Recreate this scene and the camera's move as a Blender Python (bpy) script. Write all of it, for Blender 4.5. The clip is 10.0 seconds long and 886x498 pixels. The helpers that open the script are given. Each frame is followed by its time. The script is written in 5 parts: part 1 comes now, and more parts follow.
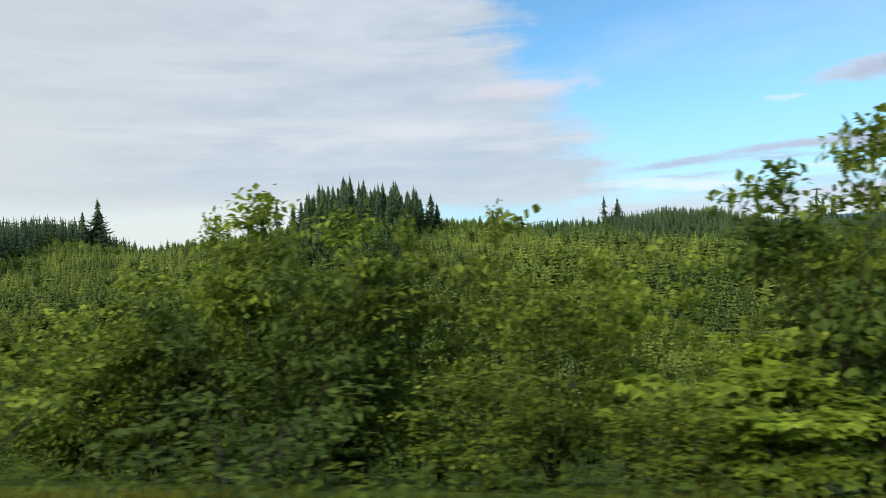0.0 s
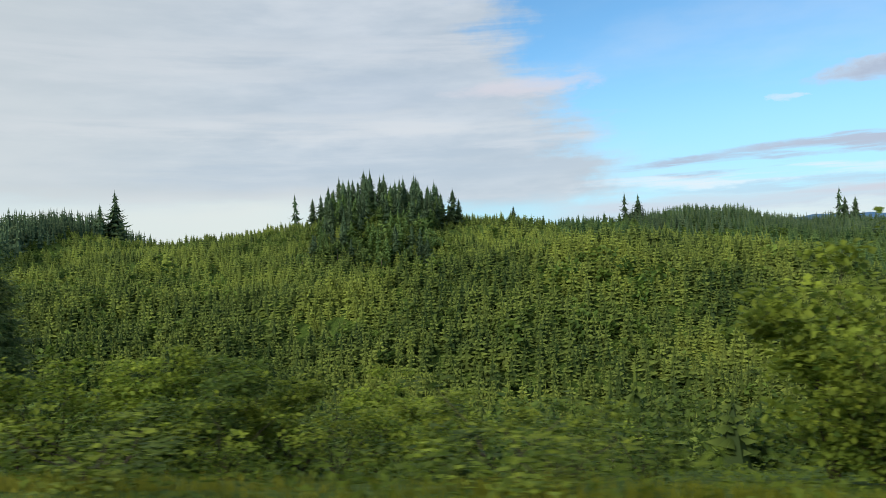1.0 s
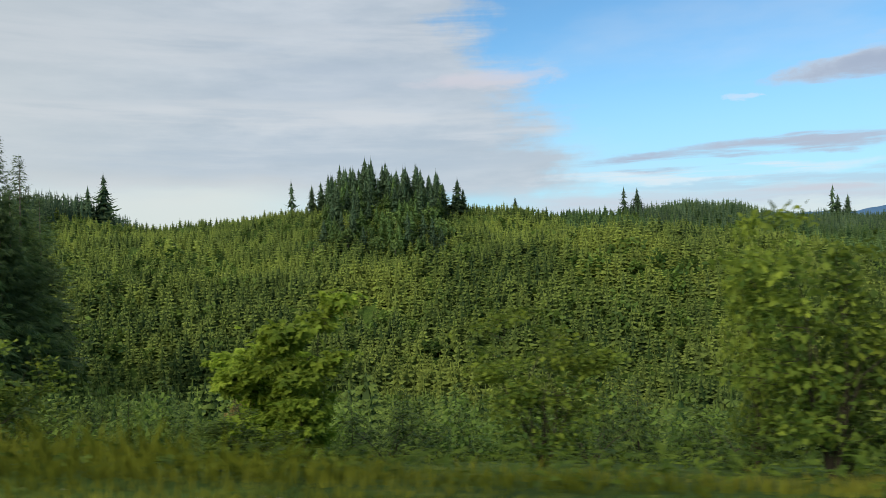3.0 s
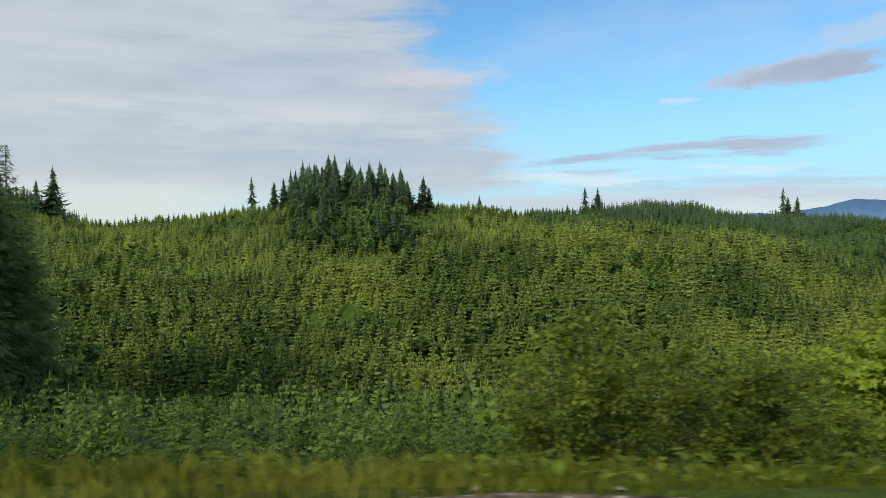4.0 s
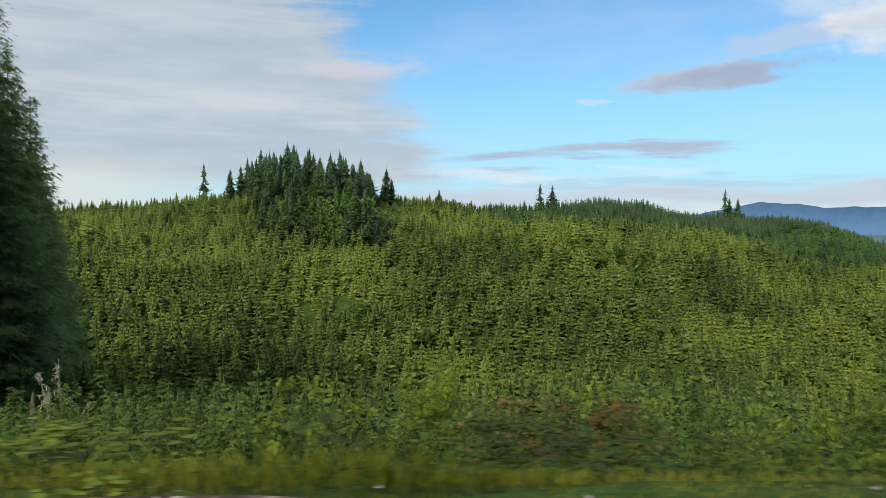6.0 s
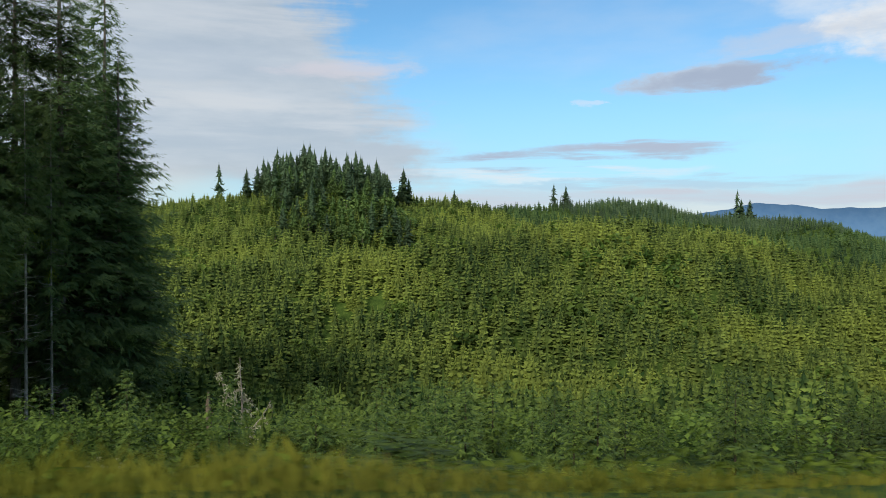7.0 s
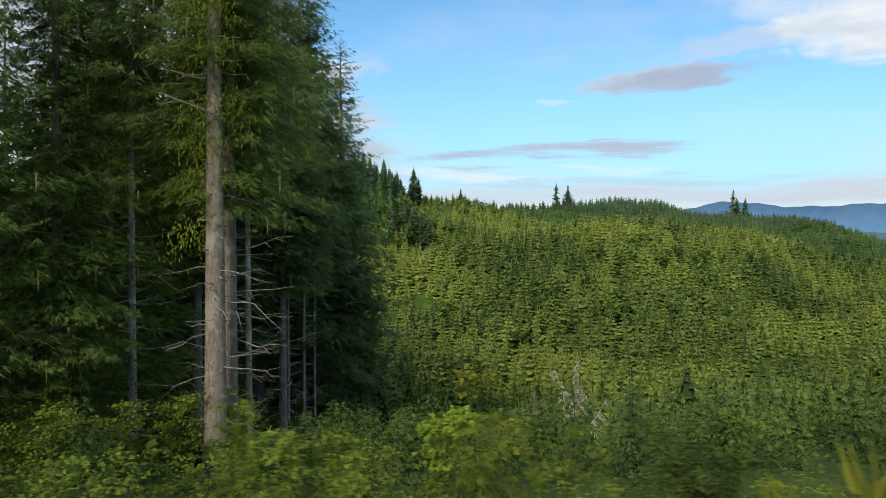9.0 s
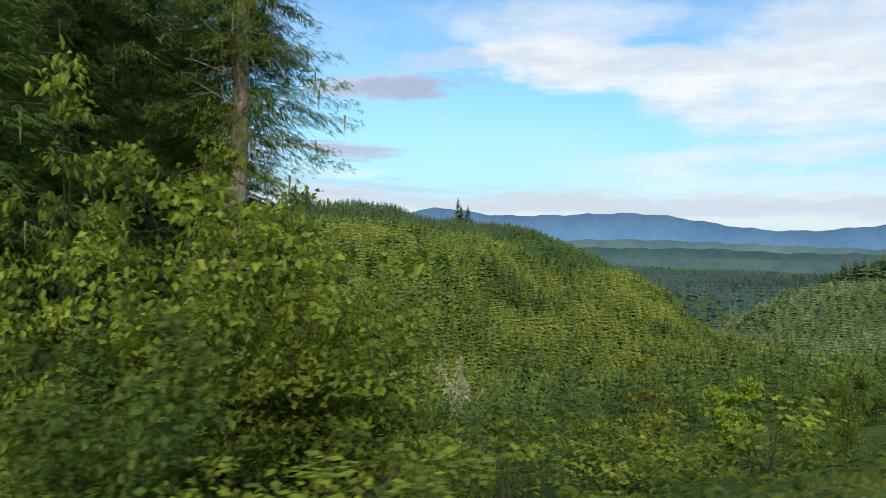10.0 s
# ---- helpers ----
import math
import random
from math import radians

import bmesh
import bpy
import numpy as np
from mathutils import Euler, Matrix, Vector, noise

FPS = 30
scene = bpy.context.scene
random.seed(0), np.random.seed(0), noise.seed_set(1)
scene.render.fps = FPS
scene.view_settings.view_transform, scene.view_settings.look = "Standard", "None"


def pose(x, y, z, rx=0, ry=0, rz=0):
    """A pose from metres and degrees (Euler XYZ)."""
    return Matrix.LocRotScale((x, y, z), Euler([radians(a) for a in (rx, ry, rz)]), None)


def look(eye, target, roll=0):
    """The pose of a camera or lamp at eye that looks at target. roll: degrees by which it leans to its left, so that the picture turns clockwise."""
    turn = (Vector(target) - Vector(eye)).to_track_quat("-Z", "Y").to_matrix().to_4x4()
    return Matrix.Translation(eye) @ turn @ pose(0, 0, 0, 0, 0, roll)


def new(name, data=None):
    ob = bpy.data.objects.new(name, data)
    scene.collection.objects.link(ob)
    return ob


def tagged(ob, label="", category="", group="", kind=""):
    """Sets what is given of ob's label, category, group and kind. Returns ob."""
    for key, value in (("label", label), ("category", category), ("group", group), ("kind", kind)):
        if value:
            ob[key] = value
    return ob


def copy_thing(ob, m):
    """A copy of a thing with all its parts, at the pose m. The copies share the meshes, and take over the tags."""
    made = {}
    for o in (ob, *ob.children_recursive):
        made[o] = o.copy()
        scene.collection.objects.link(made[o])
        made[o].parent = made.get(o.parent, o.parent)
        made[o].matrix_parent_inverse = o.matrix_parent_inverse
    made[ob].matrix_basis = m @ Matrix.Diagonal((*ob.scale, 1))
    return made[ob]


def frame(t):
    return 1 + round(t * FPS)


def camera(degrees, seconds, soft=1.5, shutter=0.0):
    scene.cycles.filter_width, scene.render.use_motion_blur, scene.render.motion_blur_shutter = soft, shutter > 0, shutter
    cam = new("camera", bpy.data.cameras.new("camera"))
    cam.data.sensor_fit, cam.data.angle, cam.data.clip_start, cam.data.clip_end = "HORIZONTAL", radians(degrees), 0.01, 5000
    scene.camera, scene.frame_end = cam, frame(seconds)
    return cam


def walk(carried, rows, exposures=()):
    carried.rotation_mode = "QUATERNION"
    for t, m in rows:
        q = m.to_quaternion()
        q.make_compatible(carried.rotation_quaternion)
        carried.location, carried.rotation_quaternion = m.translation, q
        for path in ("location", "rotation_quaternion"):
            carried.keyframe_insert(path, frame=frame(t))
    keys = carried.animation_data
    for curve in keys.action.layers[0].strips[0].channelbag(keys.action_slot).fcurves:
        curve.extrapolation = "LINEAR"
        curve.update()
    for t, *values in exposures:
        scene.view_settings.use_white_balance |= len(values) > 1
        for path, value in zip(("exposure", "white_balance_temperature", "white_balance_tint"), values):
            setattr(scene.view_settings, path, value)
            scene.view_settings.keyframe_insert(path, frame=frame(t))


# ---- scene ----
cam = camera(62.1, 10.0, soft=0.8, shutter=0.12)
PATH = [
    (0, (-2.5, -15.403, 1.639), (-2.503, -13.403, 1.674), -2.8),
    (0.5, (-9.818, -13.996, 1.638), (-9.824, -11.996, 1.669), -2.7),
    (1, (-17.136, -12.584, 1.635), (-17.139, -10.584, 1.662), -2.4),
    (1.5, (-24.451, -11.159, 1.633), (-24.457, -9.159, 1.651), -2.2),
    (2, (-31.764, -9.71, 1.633), (-31.764, -7.71, 1.646), -2.0),
    (3.3, (-50.789, -5.861, 1.647), (-50.635, -3.867, 1.644), -1.3),
    (3.5, (-53.715, -5.258, 1.647), (-53.528, -3.267, 1.643), -1.2),
    (4, (-61.024, -3.727, 1.646), (-60.767, -1.744, 1.639), -1.1),
    (4.5, (-68.303, -2.172, 1.644), (-67.962, -0.202, 1.628), -0.7),
    (5, (-75.552, -0.599, 1.638), (-75.148, 1.359, 1.62), -0.4),
    (5.5, (-82.762, 0.985, 1.628), (-82.308, 2.933, 1.605), -0.1),
    (6.8, (-101.408, 5.151, 1.587), (-100.922, 7.091, 1.56), 0.1),
    (7, (-104.271, 5.813, 1.586), (-103.781, 7.752, 1.561), 0.1),
    (7.5, (-111.433, 7.52, 1.593), (-110.935, 9.457, 1.567), 0.0),
    (8, (-118.584, 9.27, 1.602), (-118.077, 11.205, 1.575), 0.0),
    (8.5, (-125.737, 11.059, 1.614), (-125.226, 12.993, 1.586), -0.0),
    (9, (-132.84, 12.885, 1.629), (-132.261, 14.799, 1.601), -0.1),
    (9.5, (-139.954, 14.737, 1.637), (-139.076, 16.534, 1.613), 0.2),
    (10, (-147.061, 16.593, 1.646), (-145.818, 18.159, 1.627), 1.6),
]
walk(cam, [(t, look(eye, target, roll)) for t, eye, target, roll in PATH], ((0.0, 0.2), (0.4, 0.06), (1.0, 0.1), (1.8, 0.0), (8.0, 0.0), (9.2, 0.14), (10.0, 0.17)))

# world: evening sky, a soft low sun behind thin cloud
SUN_AZ, SUN_EL = -144.0, 29.0


def node(tree, kind, **values):
    n = tree.nodes.new(kind)
    for key, value in values.items():
        n.inputs[key.replace("_", " ")].default_value = value
    return n


def calc(tree, op, a, b=None, c=None, clamp=False):
    n = tree.nodes.new("ShaderNodeMath")
    n.operation, n.use_clamp = op, clamp
    for i, v in enumerate((a, b, c)):
        if v is None:
            continue
        if isinstance(v, (int, float)):
            n.inputs[i].default_value = v
        else:
            tree.links.new(v, n.inputs[i])
    return n.outputs[0]


def span(tree, value, low, high, out_low=0.0, out_high=1.0):
    n = tree.nodes.new("ShaderNodeMapRange")
    n.interpolation_type = "SMOOTHSTEP"
    tree.links.new(value, n.inputs["Value"])
    for key, v in (("From Min", low), ("From Max", high), ("To Min", out_low), ("To Max", out_high)):
        n.inputs[key].default_value = v
    return n.outputs[0]


def blend(tree, factor, a, b, mode="MIX"):
    n = tree.nodes.new("ShaderNodeMix")
    n.data_type, n.blend_type = "RGBA", mode
    for socket, v in ((n.inputs[0], factor), (n.inputs[6], a), (n.inputs[7], b)):
        if isinstance(v, (int, float)):
            socket.default_value = v
        elif isinstance(v, tuple):
            socket.default_value = (*v, 1.0)
        else:
            tree.links.new(v, socket)
    return n.outputs[2]


def build_world():
    world = bpy.data.worlds.new("evening_sky")
    world.use_nodes = True
    scene.world = world
    tree = world.node_tree
    tree.nodes.clear()
    out = tree.nodes.new("ShaderNodeOutputWorld")
    glow = tree.nodes.new("ShaderNodeBackground")
    tree.links.new(glow.outputs[0], out.inputs[0])
    sky = tree.nodes.new("ShaderNodeTexSky")
    sky.sky_type, sky.sun_disc = "NISHITA", False
    sky.sun_elevation, sky.sun_rotation = radians(SUN_EL), radians(SUN_AZ)
    sky.air_density, sky.dust_density, sky.ozone_density = 1.0, 0.6, 1.6
    coord = tree.nodes.new("ShaderNodeTexCoord")
    xyz = tree.nodes.new("ShaderNodeSeparateXYZ")
    tree.links.new(coord.outputs["Generated"], xyz.inputs[0])
    az = calc(tree, "MULTIPLY", calc(tree, "ARCTAN2", xyz.outputs[0], xyz.outputs[1]), 57.29578)
    el = calc(tree, "MULTIPLY", calc(tree, "ARCSINE", xyz.outputs[2]), 57.29578)

    def field(sx, sy, scale, detail, offset=0.0, rough=0.55):
        join = tree.nodes.new("ShaderNodeCombineXYZ")
        tree.links.new(calc(tree, "MULTIPLY", az, sx), join.inputs[0])
        tree.links.new(calc(tree, "MULTIPLY", el, sy), join.inputs[1])
        join.inputs[2].default_value = offset
        n = node(tree, "ShaderNodeTexNoise", Scale=scale, Detail=detail, Roughness=rough)
        tree.links.new(join.outputs[0], n.inputs["Vector"])
        return n.outputs["Fac"]

    wide = field(0.05, 0.16, 1.0, 7.0, 3.0)
    fine = field(0.12, 0.55, 1.0, 8.0, 9.0, 0.6)
    streak = field(0.07, 0.95, 1.0, 6.0, 21.0, 0.6)
    puff = field(0.22, 0.42, 1.0, 9.0, 33.0, 0.62)
    az2 = calc(tree, "ADD", az, calc(tree, "MULTIPLY", calc(tree, "SUBTRACT", puff, 0.5), 12.0))
    el2 = calc(tree, "ADD", el, calc(tree, "MULTIPLY", calc(tree, "SUBTRACT", fine, 0.5), 2.6))

    def lens_shape(ca, ce, ha, he, tilt, soft=0.6):
        """A flat long cloud: soft ellipse round a direction."""
        da = calc(tree, "SUBTRACT", az2, ca)
        de = calc(tree, "SUBTRACT", calc(tree, "SUBTRACT", el2, ce), calc(tree, "MULTIPLY", da, tilt))
        r = calc(tree, "ADD", calc(tree, "POWER", calc(tree, "DIVIDE", da, ha), 2.0), calc(tree, "POWER", calc(tree, "DIVIDE", de, he), 2.0))
        return span(tree, r, 1.0 + soft, 1.0 - soft)

    # clear blue, paler towards the horizon
    base = blend(tree, 1.0, sky.outputs[0], SKY_TINT, "MULTIPLY")
    base = blend(tree, span(tree, el, 16.0, 0.0, 0.0, 0.72), base, (4.15, 6.75, 8.7))
    # thin high veil
    veil = calc(tree, "MULTIPLY", span(tree, wide, 0.42, 0.75), 0.22)
    base = blend(tree, veil, base, (7.2, 7.6, 8.2))
    # the grey deck
    edge = span(tree, el, 20.0, 5.0, 4.2, 12.5)
    ragged = calc(tree, "ADD", az2, calc(tree, "MULTIPLY", calc(tree, "SUBTRACT", streak, 0.5), -9.0))
    deck = span(tree, calc(tree, "SUBTRACT", edge, ragged), -3.5, 3.2)
    low = span(tree, calc(tree, "ADD", el2, calc(tree, "MULTIPLY", az, 0.02)), 3.2, 5.2)
    deck = calc(tree, "MULTIPLY", deck, low)
    tone = calc(tree, "ADD", calc(tree, "MULTIPLY", wide, 0.55), calc(tree, "MULTIPLY", fine, 0.55))
    deck_colour = blend(tree, span(tree, tone, 0.38, 0.72), (4.45, 5.2, 6.0), (6.0, 6.55, 7.15))
    deck_colour = blend(tree, span(tree, az, -4.0, -40.0, 0.0, 0.75), deck_colour, (6.0, 6.4, 6.45))
    for ca, ce, ha, he, tilt, amount, colour in (
            (-12.0, 10.3, 22.0, 0.9, 0.01, 0.55, (6.9, 7.1, 7.3)), (-4.0, 7.4, 20.0, 1.3, 0.0, 0.7, (4.5, 5.3, 6.2)), (-2.0, 13.2, 9.0, 1.6, 0.04, 0.5, (4.8, 5.5, 6.4)),
            (-20.0, 15.0, 16.0, 1.8, 0.03, 0.45, (6.6, 6.9, 7.2)), (3.0, 16.5, 9.0, 1.4, 0.05, 0.5, (6.7, 7.0, 7.4)), (9.0, 8.6, 6.0, 0.5, 0.0, 0.6, (6.8, 7.1, 7.5))):
        shape = calc(tree, "MULTIPLY", lens_shape(ca, ce, ha, he, tilt, 0.95), span(tree, streak, 0.34, 0.62))
        deck_colour = blend(tree, calc(tree, "MULTIPLY", shape, amount), deck_colour, colour)
    base = blend(tree, calc(tree, "MULTIPLY", deck, 0.93), base, deck_colour)
    # warm pale strip under the deck
    strip = calc(tree, "MULTIPLY", span(tree, az, 4.0, -14.0), span(tree, el2, 6.2, 3.8))
    base = blend(tree, calc(tree, "MULTIPLY", strip, 0.7), base, (7.9, 7.7, 7.0))
    # low band along the horizon
    band = calc(tree, "MULTIPLY", span(tree, calc(tree, "ABSOLUTE", calc(tree, "SUBTRACT", el2, 3.1)), 1.3, 0.3), span(tree, az, 4.0, 14.0))
    base = blend(tree, calc(tree, "MULTIPLY", band, calc(tree, "ADD", calc(tree, "MULTIPLY", streak, 1.3), 0.15)), base, (6.0, 6.3, 7.1))
    bright = calc(tree, "MULTIPLY", span(tree, calc(tree, "ABSOLUTE", calc(tree, "SUBTRACT", el2, 1.9)), 0.9, 0.2), span(tree, az, 8.0, 30.0))
    base = blend(tree, calc(tree, "MULTIPLY", bright, 0.7), base, (7.6, 7.9, 7.8))
    # streaks, a single long cloud, its veil and a wisp
    for ca, ce, ha, he, tilt, soft, amount, colour in (
            (19.5, 6.0, 5.5, 0.6, 0.02, 0.9, 1.0, (4.3, 5.2, 6.6)), (28.5, 6.9, 7.0, 0.62, 0.03, 0.9, 1.0, (4.5, 5.3, 6.6)),
            (22.0, 5.1, 10.0, 0.5, 0.0, 0.9, 0.7, (8.0, 8.3, 8.7)), (30.0, 4.3, 12.0, 0.35, 0.0, 0.9, 0.5, (4.8, 5.5, 6.8)),
            (33.6, 11.75, 5.3, 0.80, 0.085, 0.75, 0.95, (5.2, 5.9, 7.0)), (35.0, 11.75, 4.9, 0.7, 0.09, 0.9, 1.0, (3.9, 4.7, 6.1)),
            (41.0, 14.4, 5.5, 0.8, 0.09, 0.9, 0.55, (6.0, 6.4, 7.4)), (37.0, 13.2, 3.0, 0.3, 0.12, 0.9, 0.35, (6.0, 6.4, 7.4)),
            (25.2, 10.3, 0.8, 0.25, 0.0, 0.9, 0.45, (7.6, 7.9, 8.3)), (6.5, 12.9, 5.0, 0.8, 0.03, 0.8, 0.7, (6.6, 6.5, 7.2))):
        shape = lens_shape(ca, ce, ha, he, tilt, soft)
        if ce < 7:
            shape = calc(tree, "MULTIPLY", shape, span(tree, streak, 0.40, 0.56))
        base = blend(tree, calc(tree, "MULTIPLY", shape, amount), base, colour)
    # heaped bright cloud
    for ca, ce, ha, he, tilt, soft, amount in ((46.5, 13.9, 5.5, 2.0, 0.0, 0.6, 0.95), (54.0, 13.0, 6.5, 1.7, -0.05, 0.6, 0.85),
                                               (64.0, 11.4, 10.0, 3.2, 0.0, 0.7, 0.9), (47.5, 16.8, 9.0, 1.5, 0.0, 0.9, 0.6),
                                               (64.0, 6.9, 15.0, 0.9, 0.06, 0.9, 0.7), (66.0, 4.6, 17.0, 1.0, 0.0, 0.9, 0.5), (68.0, 15.0, 9.0, 3.0, 0.0, 0.9, 0.7)):
        shape = calc(tree, "MULTIPLY", lens_shape(ca, ce, ha, he, tilt, soft), span(tree, puff, 0.25, 0.55, 0.55, 1.0))
        base = blend(tree, calc(tree, "MULTIPLY", shape, amount), base, blend(tree, span(tree, fine, 0.35, 0.65), (6.6, 7.1, 7.8), (8.3, 8.6, 8.9)))
    # broken cloud added over the unseen rest of the sky, bright to fill shadows
    rest = calc(tree, "MULTIPLY", span(tree, wide, 0.40, 0.62), span(tree, el, 20.0, 34.0))
    base = blend(tree, calc(tree, "MULTIPLY", rest, 0.92), base, (9.4, 9.4, 9.5))
    tree.links.new(base, glow.inputs[0])
    glow.inputs[1].default_value = SKY_STRENGTH


SKY_TINT, SKY_STRENGTH = (0.88, 1.36, 1.56), 0.1
build_world()
sun = new("sun", bpy.data.lights.new("sun", "SUN"))
sun.data.energy, sun.data.angle, sun.data.color = 2.75, radians(12), (1.0, 0.93, 0.82)
sun.matrix_world = look((0, 0, 300), (-300 * math.sin(radians(SUN_AZ)), -300 * math.cos(radians(SUN_AZ)), 300 - 300 * math.tan(radians(SUN_EL))))
scene.view_settings.exposure = 0.0

# ---- materials ----
def surface(name):
    m = bpy.data.materials.new(name)
    m.use_nodes = True
    tree = m.node_tree
    return m, tree, tree.nodes["Principled BSDF"], tree.nodes["Material Output"]


def noise_of(tree, scale, detail=4.0, rough=0.55):
    place = tree.nodes.new("ShaderNodeNewGeometry")
    n = node(tree, "ShaderNodeTexNoise", Scale=scale, Detail=detail, Roughness=rough)
    tree.links.new(place.outputs["Position"], n.inputs["Vector"])
    return n.outputs["Fac"]


def foliage(name, deep, light_tone, clear=0.3, patch=0.05, patch_colour=None, rough=0.6, gloss=0.12):
    """Leaves or needles: deep to light by shoot age and painted inner shade, patchy over metres, light coming through.
    """
    m, tree, bsdf, out = surface(name)
    growth_shade = tree.nodes.new("ShaderNodeAttribute")
    growth_shade.attribute_name = "growth_shade"
    geo = tree.nodes.new("ShaderNodeNewGeometry")
    info = tree.nodes.new("ShaderNodeObjectInfo")
    each = calc(tree, "ADD", calc(tree, "MULTIPLY", geo.outputs["Random Per Island"], 0.45), calc(tree, "MULTIPLY", info.outputs["Random"], 0.25))
    broad = span(tree, noise_of(tree, patch, 4.0), 0.36, 0.64)
    mixin = calc(tree, "ADD", calc(tree, "MULTIPLY", growth_shade.outputs["Fac"], 0.75), calc(tree, "MULTIPLY", calc(tree, "SUBTRACT", each, 0.3), 0.7), clamp=True)
    colour = blend(tree, mixin, deep, light_tone)
    if patch_colour:
        colour = blend(tree, calc(tree, "MULTIPLY", broad, 0.36), colour, patch_colour)
    value = tree.nodes.new("ShaderNodeHueSaturation")
    tree.links.new(colour, value.inputs["Color"])
    tree.links.new(calc(tree, "ADD", calc(tree, "MULTIPLY", broad, 0.50), 0.72), value.inputs["Value"])
    tree.links.new(value.outputs[0], bsdf.inputs["Base Color"])
    bsdf.inputs["Roughness"].default_value = rough
    bsdf.inputs["Specular IOR Level"].default_value = gloss
    thin = tree.nodes.new("ShaderNodeBsdfTranslucent")
    tree.links.new(value.outputs[0], thin.inputs[0])
    mix = tree.nodes.new("ShaderNodeMixShader")
    mix.inputs[0].default_value = clear
    tree.links.new(bsdf.outputs[0], mix.inputs[1])
    tree.links.new(thin.outputs[0], mix.inputs[2])
    tree.links.new(mix.outputs[0], out.inputs[0])
    return m


def rough_stuff(name, a, b, scale, fine=9.0, roughness=0.9, bump_height=0.02, c=None):
    """Soil, bark, stone, asphalt: two colours at two scales, with relief."""
    m, tree, bsdf, out = surface(name)
    big, small = noise_of(tree, scale, 4.0), noise_of(tree, scale * fine, 5.0, 0.65)
    t = calc(tree, "ADD", calc(tree, "MULTIPLY", big, 0.5), calc(tree, "MULTIPLY", small, 0.5))
    colour = blend(tree, span(tree, t, 0.36, 0.64), a, b)
    if c:
        colour = blend(tree, span(tree, small, 0.56, 0.68), colour, c)
    tree.links.new(colour, bsdf.inputs["Base Color"])
    bsdf.inputs["Roughness"].default_value = roughness
    bsdf.inputs["Specular IOR Level"].default_value = 0.12
    relief = node(tree, "ShaderNodeBump", Strength=0.8, Distance=bump_height)
    tree.links.new(small, relief.inputs["Height"])
    tree.links.new(relief.outputs[0], bsdf.inputs["Normal"])
    return m


def bark(name, a, b, lichen=None):
    m, tree, bsdf, out = surface(name)
    place = tree.nodes.new("ShaderNodeNewGeometry")
    stretch = node(tree, "ShaderNodeMapping")
    stretch.inputs["Scale"].default_value = (5.0, 5.0, 0.9)
    tree.links.new(place.outputs["Position"], stretch.inputs["Vector"])
    n = node(tree, "ShaderNodeTexNoise", Scale=2.2, Detail=6.0, Roughness=0.65)
    tree.links.new(stretch.outputs[0], n.inputs["Vector"])
    colour = blend(tree, span(tree, n.outputs["Fac"], 0.28, 0.74), a, b)
    if lichen:
        colour = blend(tree, span(tree, noise_of(tree, 1.4, 5.0), 0.52, 0.64, 0.0, 0.75), colour, lichen)
    tree.links.new(colour, bsdf.inputs["Base Color"])
    bsdf.inputs["Roughness"].default_value = 0.95
    bsdf.inputs["Specular IOR Level"].default_value = 0.15
    relief = node(tree, "ShaderNodeBump", Strength=1.0, Distance=0.05)
    tree.links.new(n.outputs["Fac"], relief.inputs["Height"])
    tree.links.new(relief.outputs[0], bsdf.inputs["Normal"])
    return m


def paint(name, colour, worn, rough=0.5):
    m, tree, bsdf, out = surface(name)
    tree.links.new(blend(tree, span(tree, noise_of(tree, 14.0, 5.0), 0.5, 0.72), colour, worn), bsdf.inputs["Base Color"])
    bsdf.inputs["Roughness"].default_value = rough
    return m


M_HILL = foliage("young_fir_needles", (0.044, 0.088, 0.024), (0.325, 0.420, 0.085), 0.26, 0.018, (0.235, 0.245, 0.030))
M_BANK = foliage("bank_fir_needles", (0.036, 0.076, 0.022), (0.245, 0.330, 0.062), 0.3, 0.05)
M_HILL_LEAF = foliage("hillside_leaves", (0.038, 0.085, 0.020), (0.190, 0.275, 0.048), 0.36, 0.02)
M_FIR = foliage("old_fir_needles", (0.105, 0.172, 0.078), (0.275, 0.370, 0.095), 0.50, 0.08)
M_FIR_MOSS = foliage("mossy_fir_needles", (0.084, 0.150, 0.042), (0.305, 0.390, 0.074), 0.48, 0.12)
# bluer than the near firs: some haze is painted into these needles
M_FIR_FAR = foliage("hazy_ridge_fir_needles", (0.062, 0.115, 0.062), (0.175, 0.245, 0.110), 0.32, 0.03)
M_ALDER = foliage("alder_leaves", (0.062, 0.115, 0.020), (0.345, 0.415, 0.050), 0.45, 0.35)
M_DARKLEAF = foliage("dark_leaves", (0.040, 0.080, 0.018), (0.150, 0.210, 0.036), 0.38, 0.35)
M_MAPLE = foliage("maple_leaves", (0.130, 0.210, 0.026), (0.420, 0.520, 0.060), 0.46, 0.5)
M_RED = foliage("rusty_leaves", (0.075, 0.105, 0.028), (0.275, 0.170, 0.058), 0.35, 0.5)
M_YELLOW = foliage("yellowing_leaves", (0.160, 0.185, 0.020), (0.340, 0.340, 0.040), 0.4, 0.5)
M_GRASS = foliage("verge_grass", (0.075, 0.112, 0.012), (0.285, 0.310, 0.028), 0.42, 0.22, (0.270, 0.205, 0.055), 0.7, 0.04)
M_LICHEN = foliage("pale_lichen", (0.430, 0.430, 0.270), (0.680, 0.670, 0.460), 0.3, 0.5)
M_MOSS = foliage("hanging_moss", (0.170, 0.190, 0.060), (0.330, 0.350, 0.130), 0.35, 0.5)
M_TUFT = foliage("mossy_tufts", (0.220, 0.285, 0.032), (0.480, 0.530, 0.060), 0.45, 0.5)
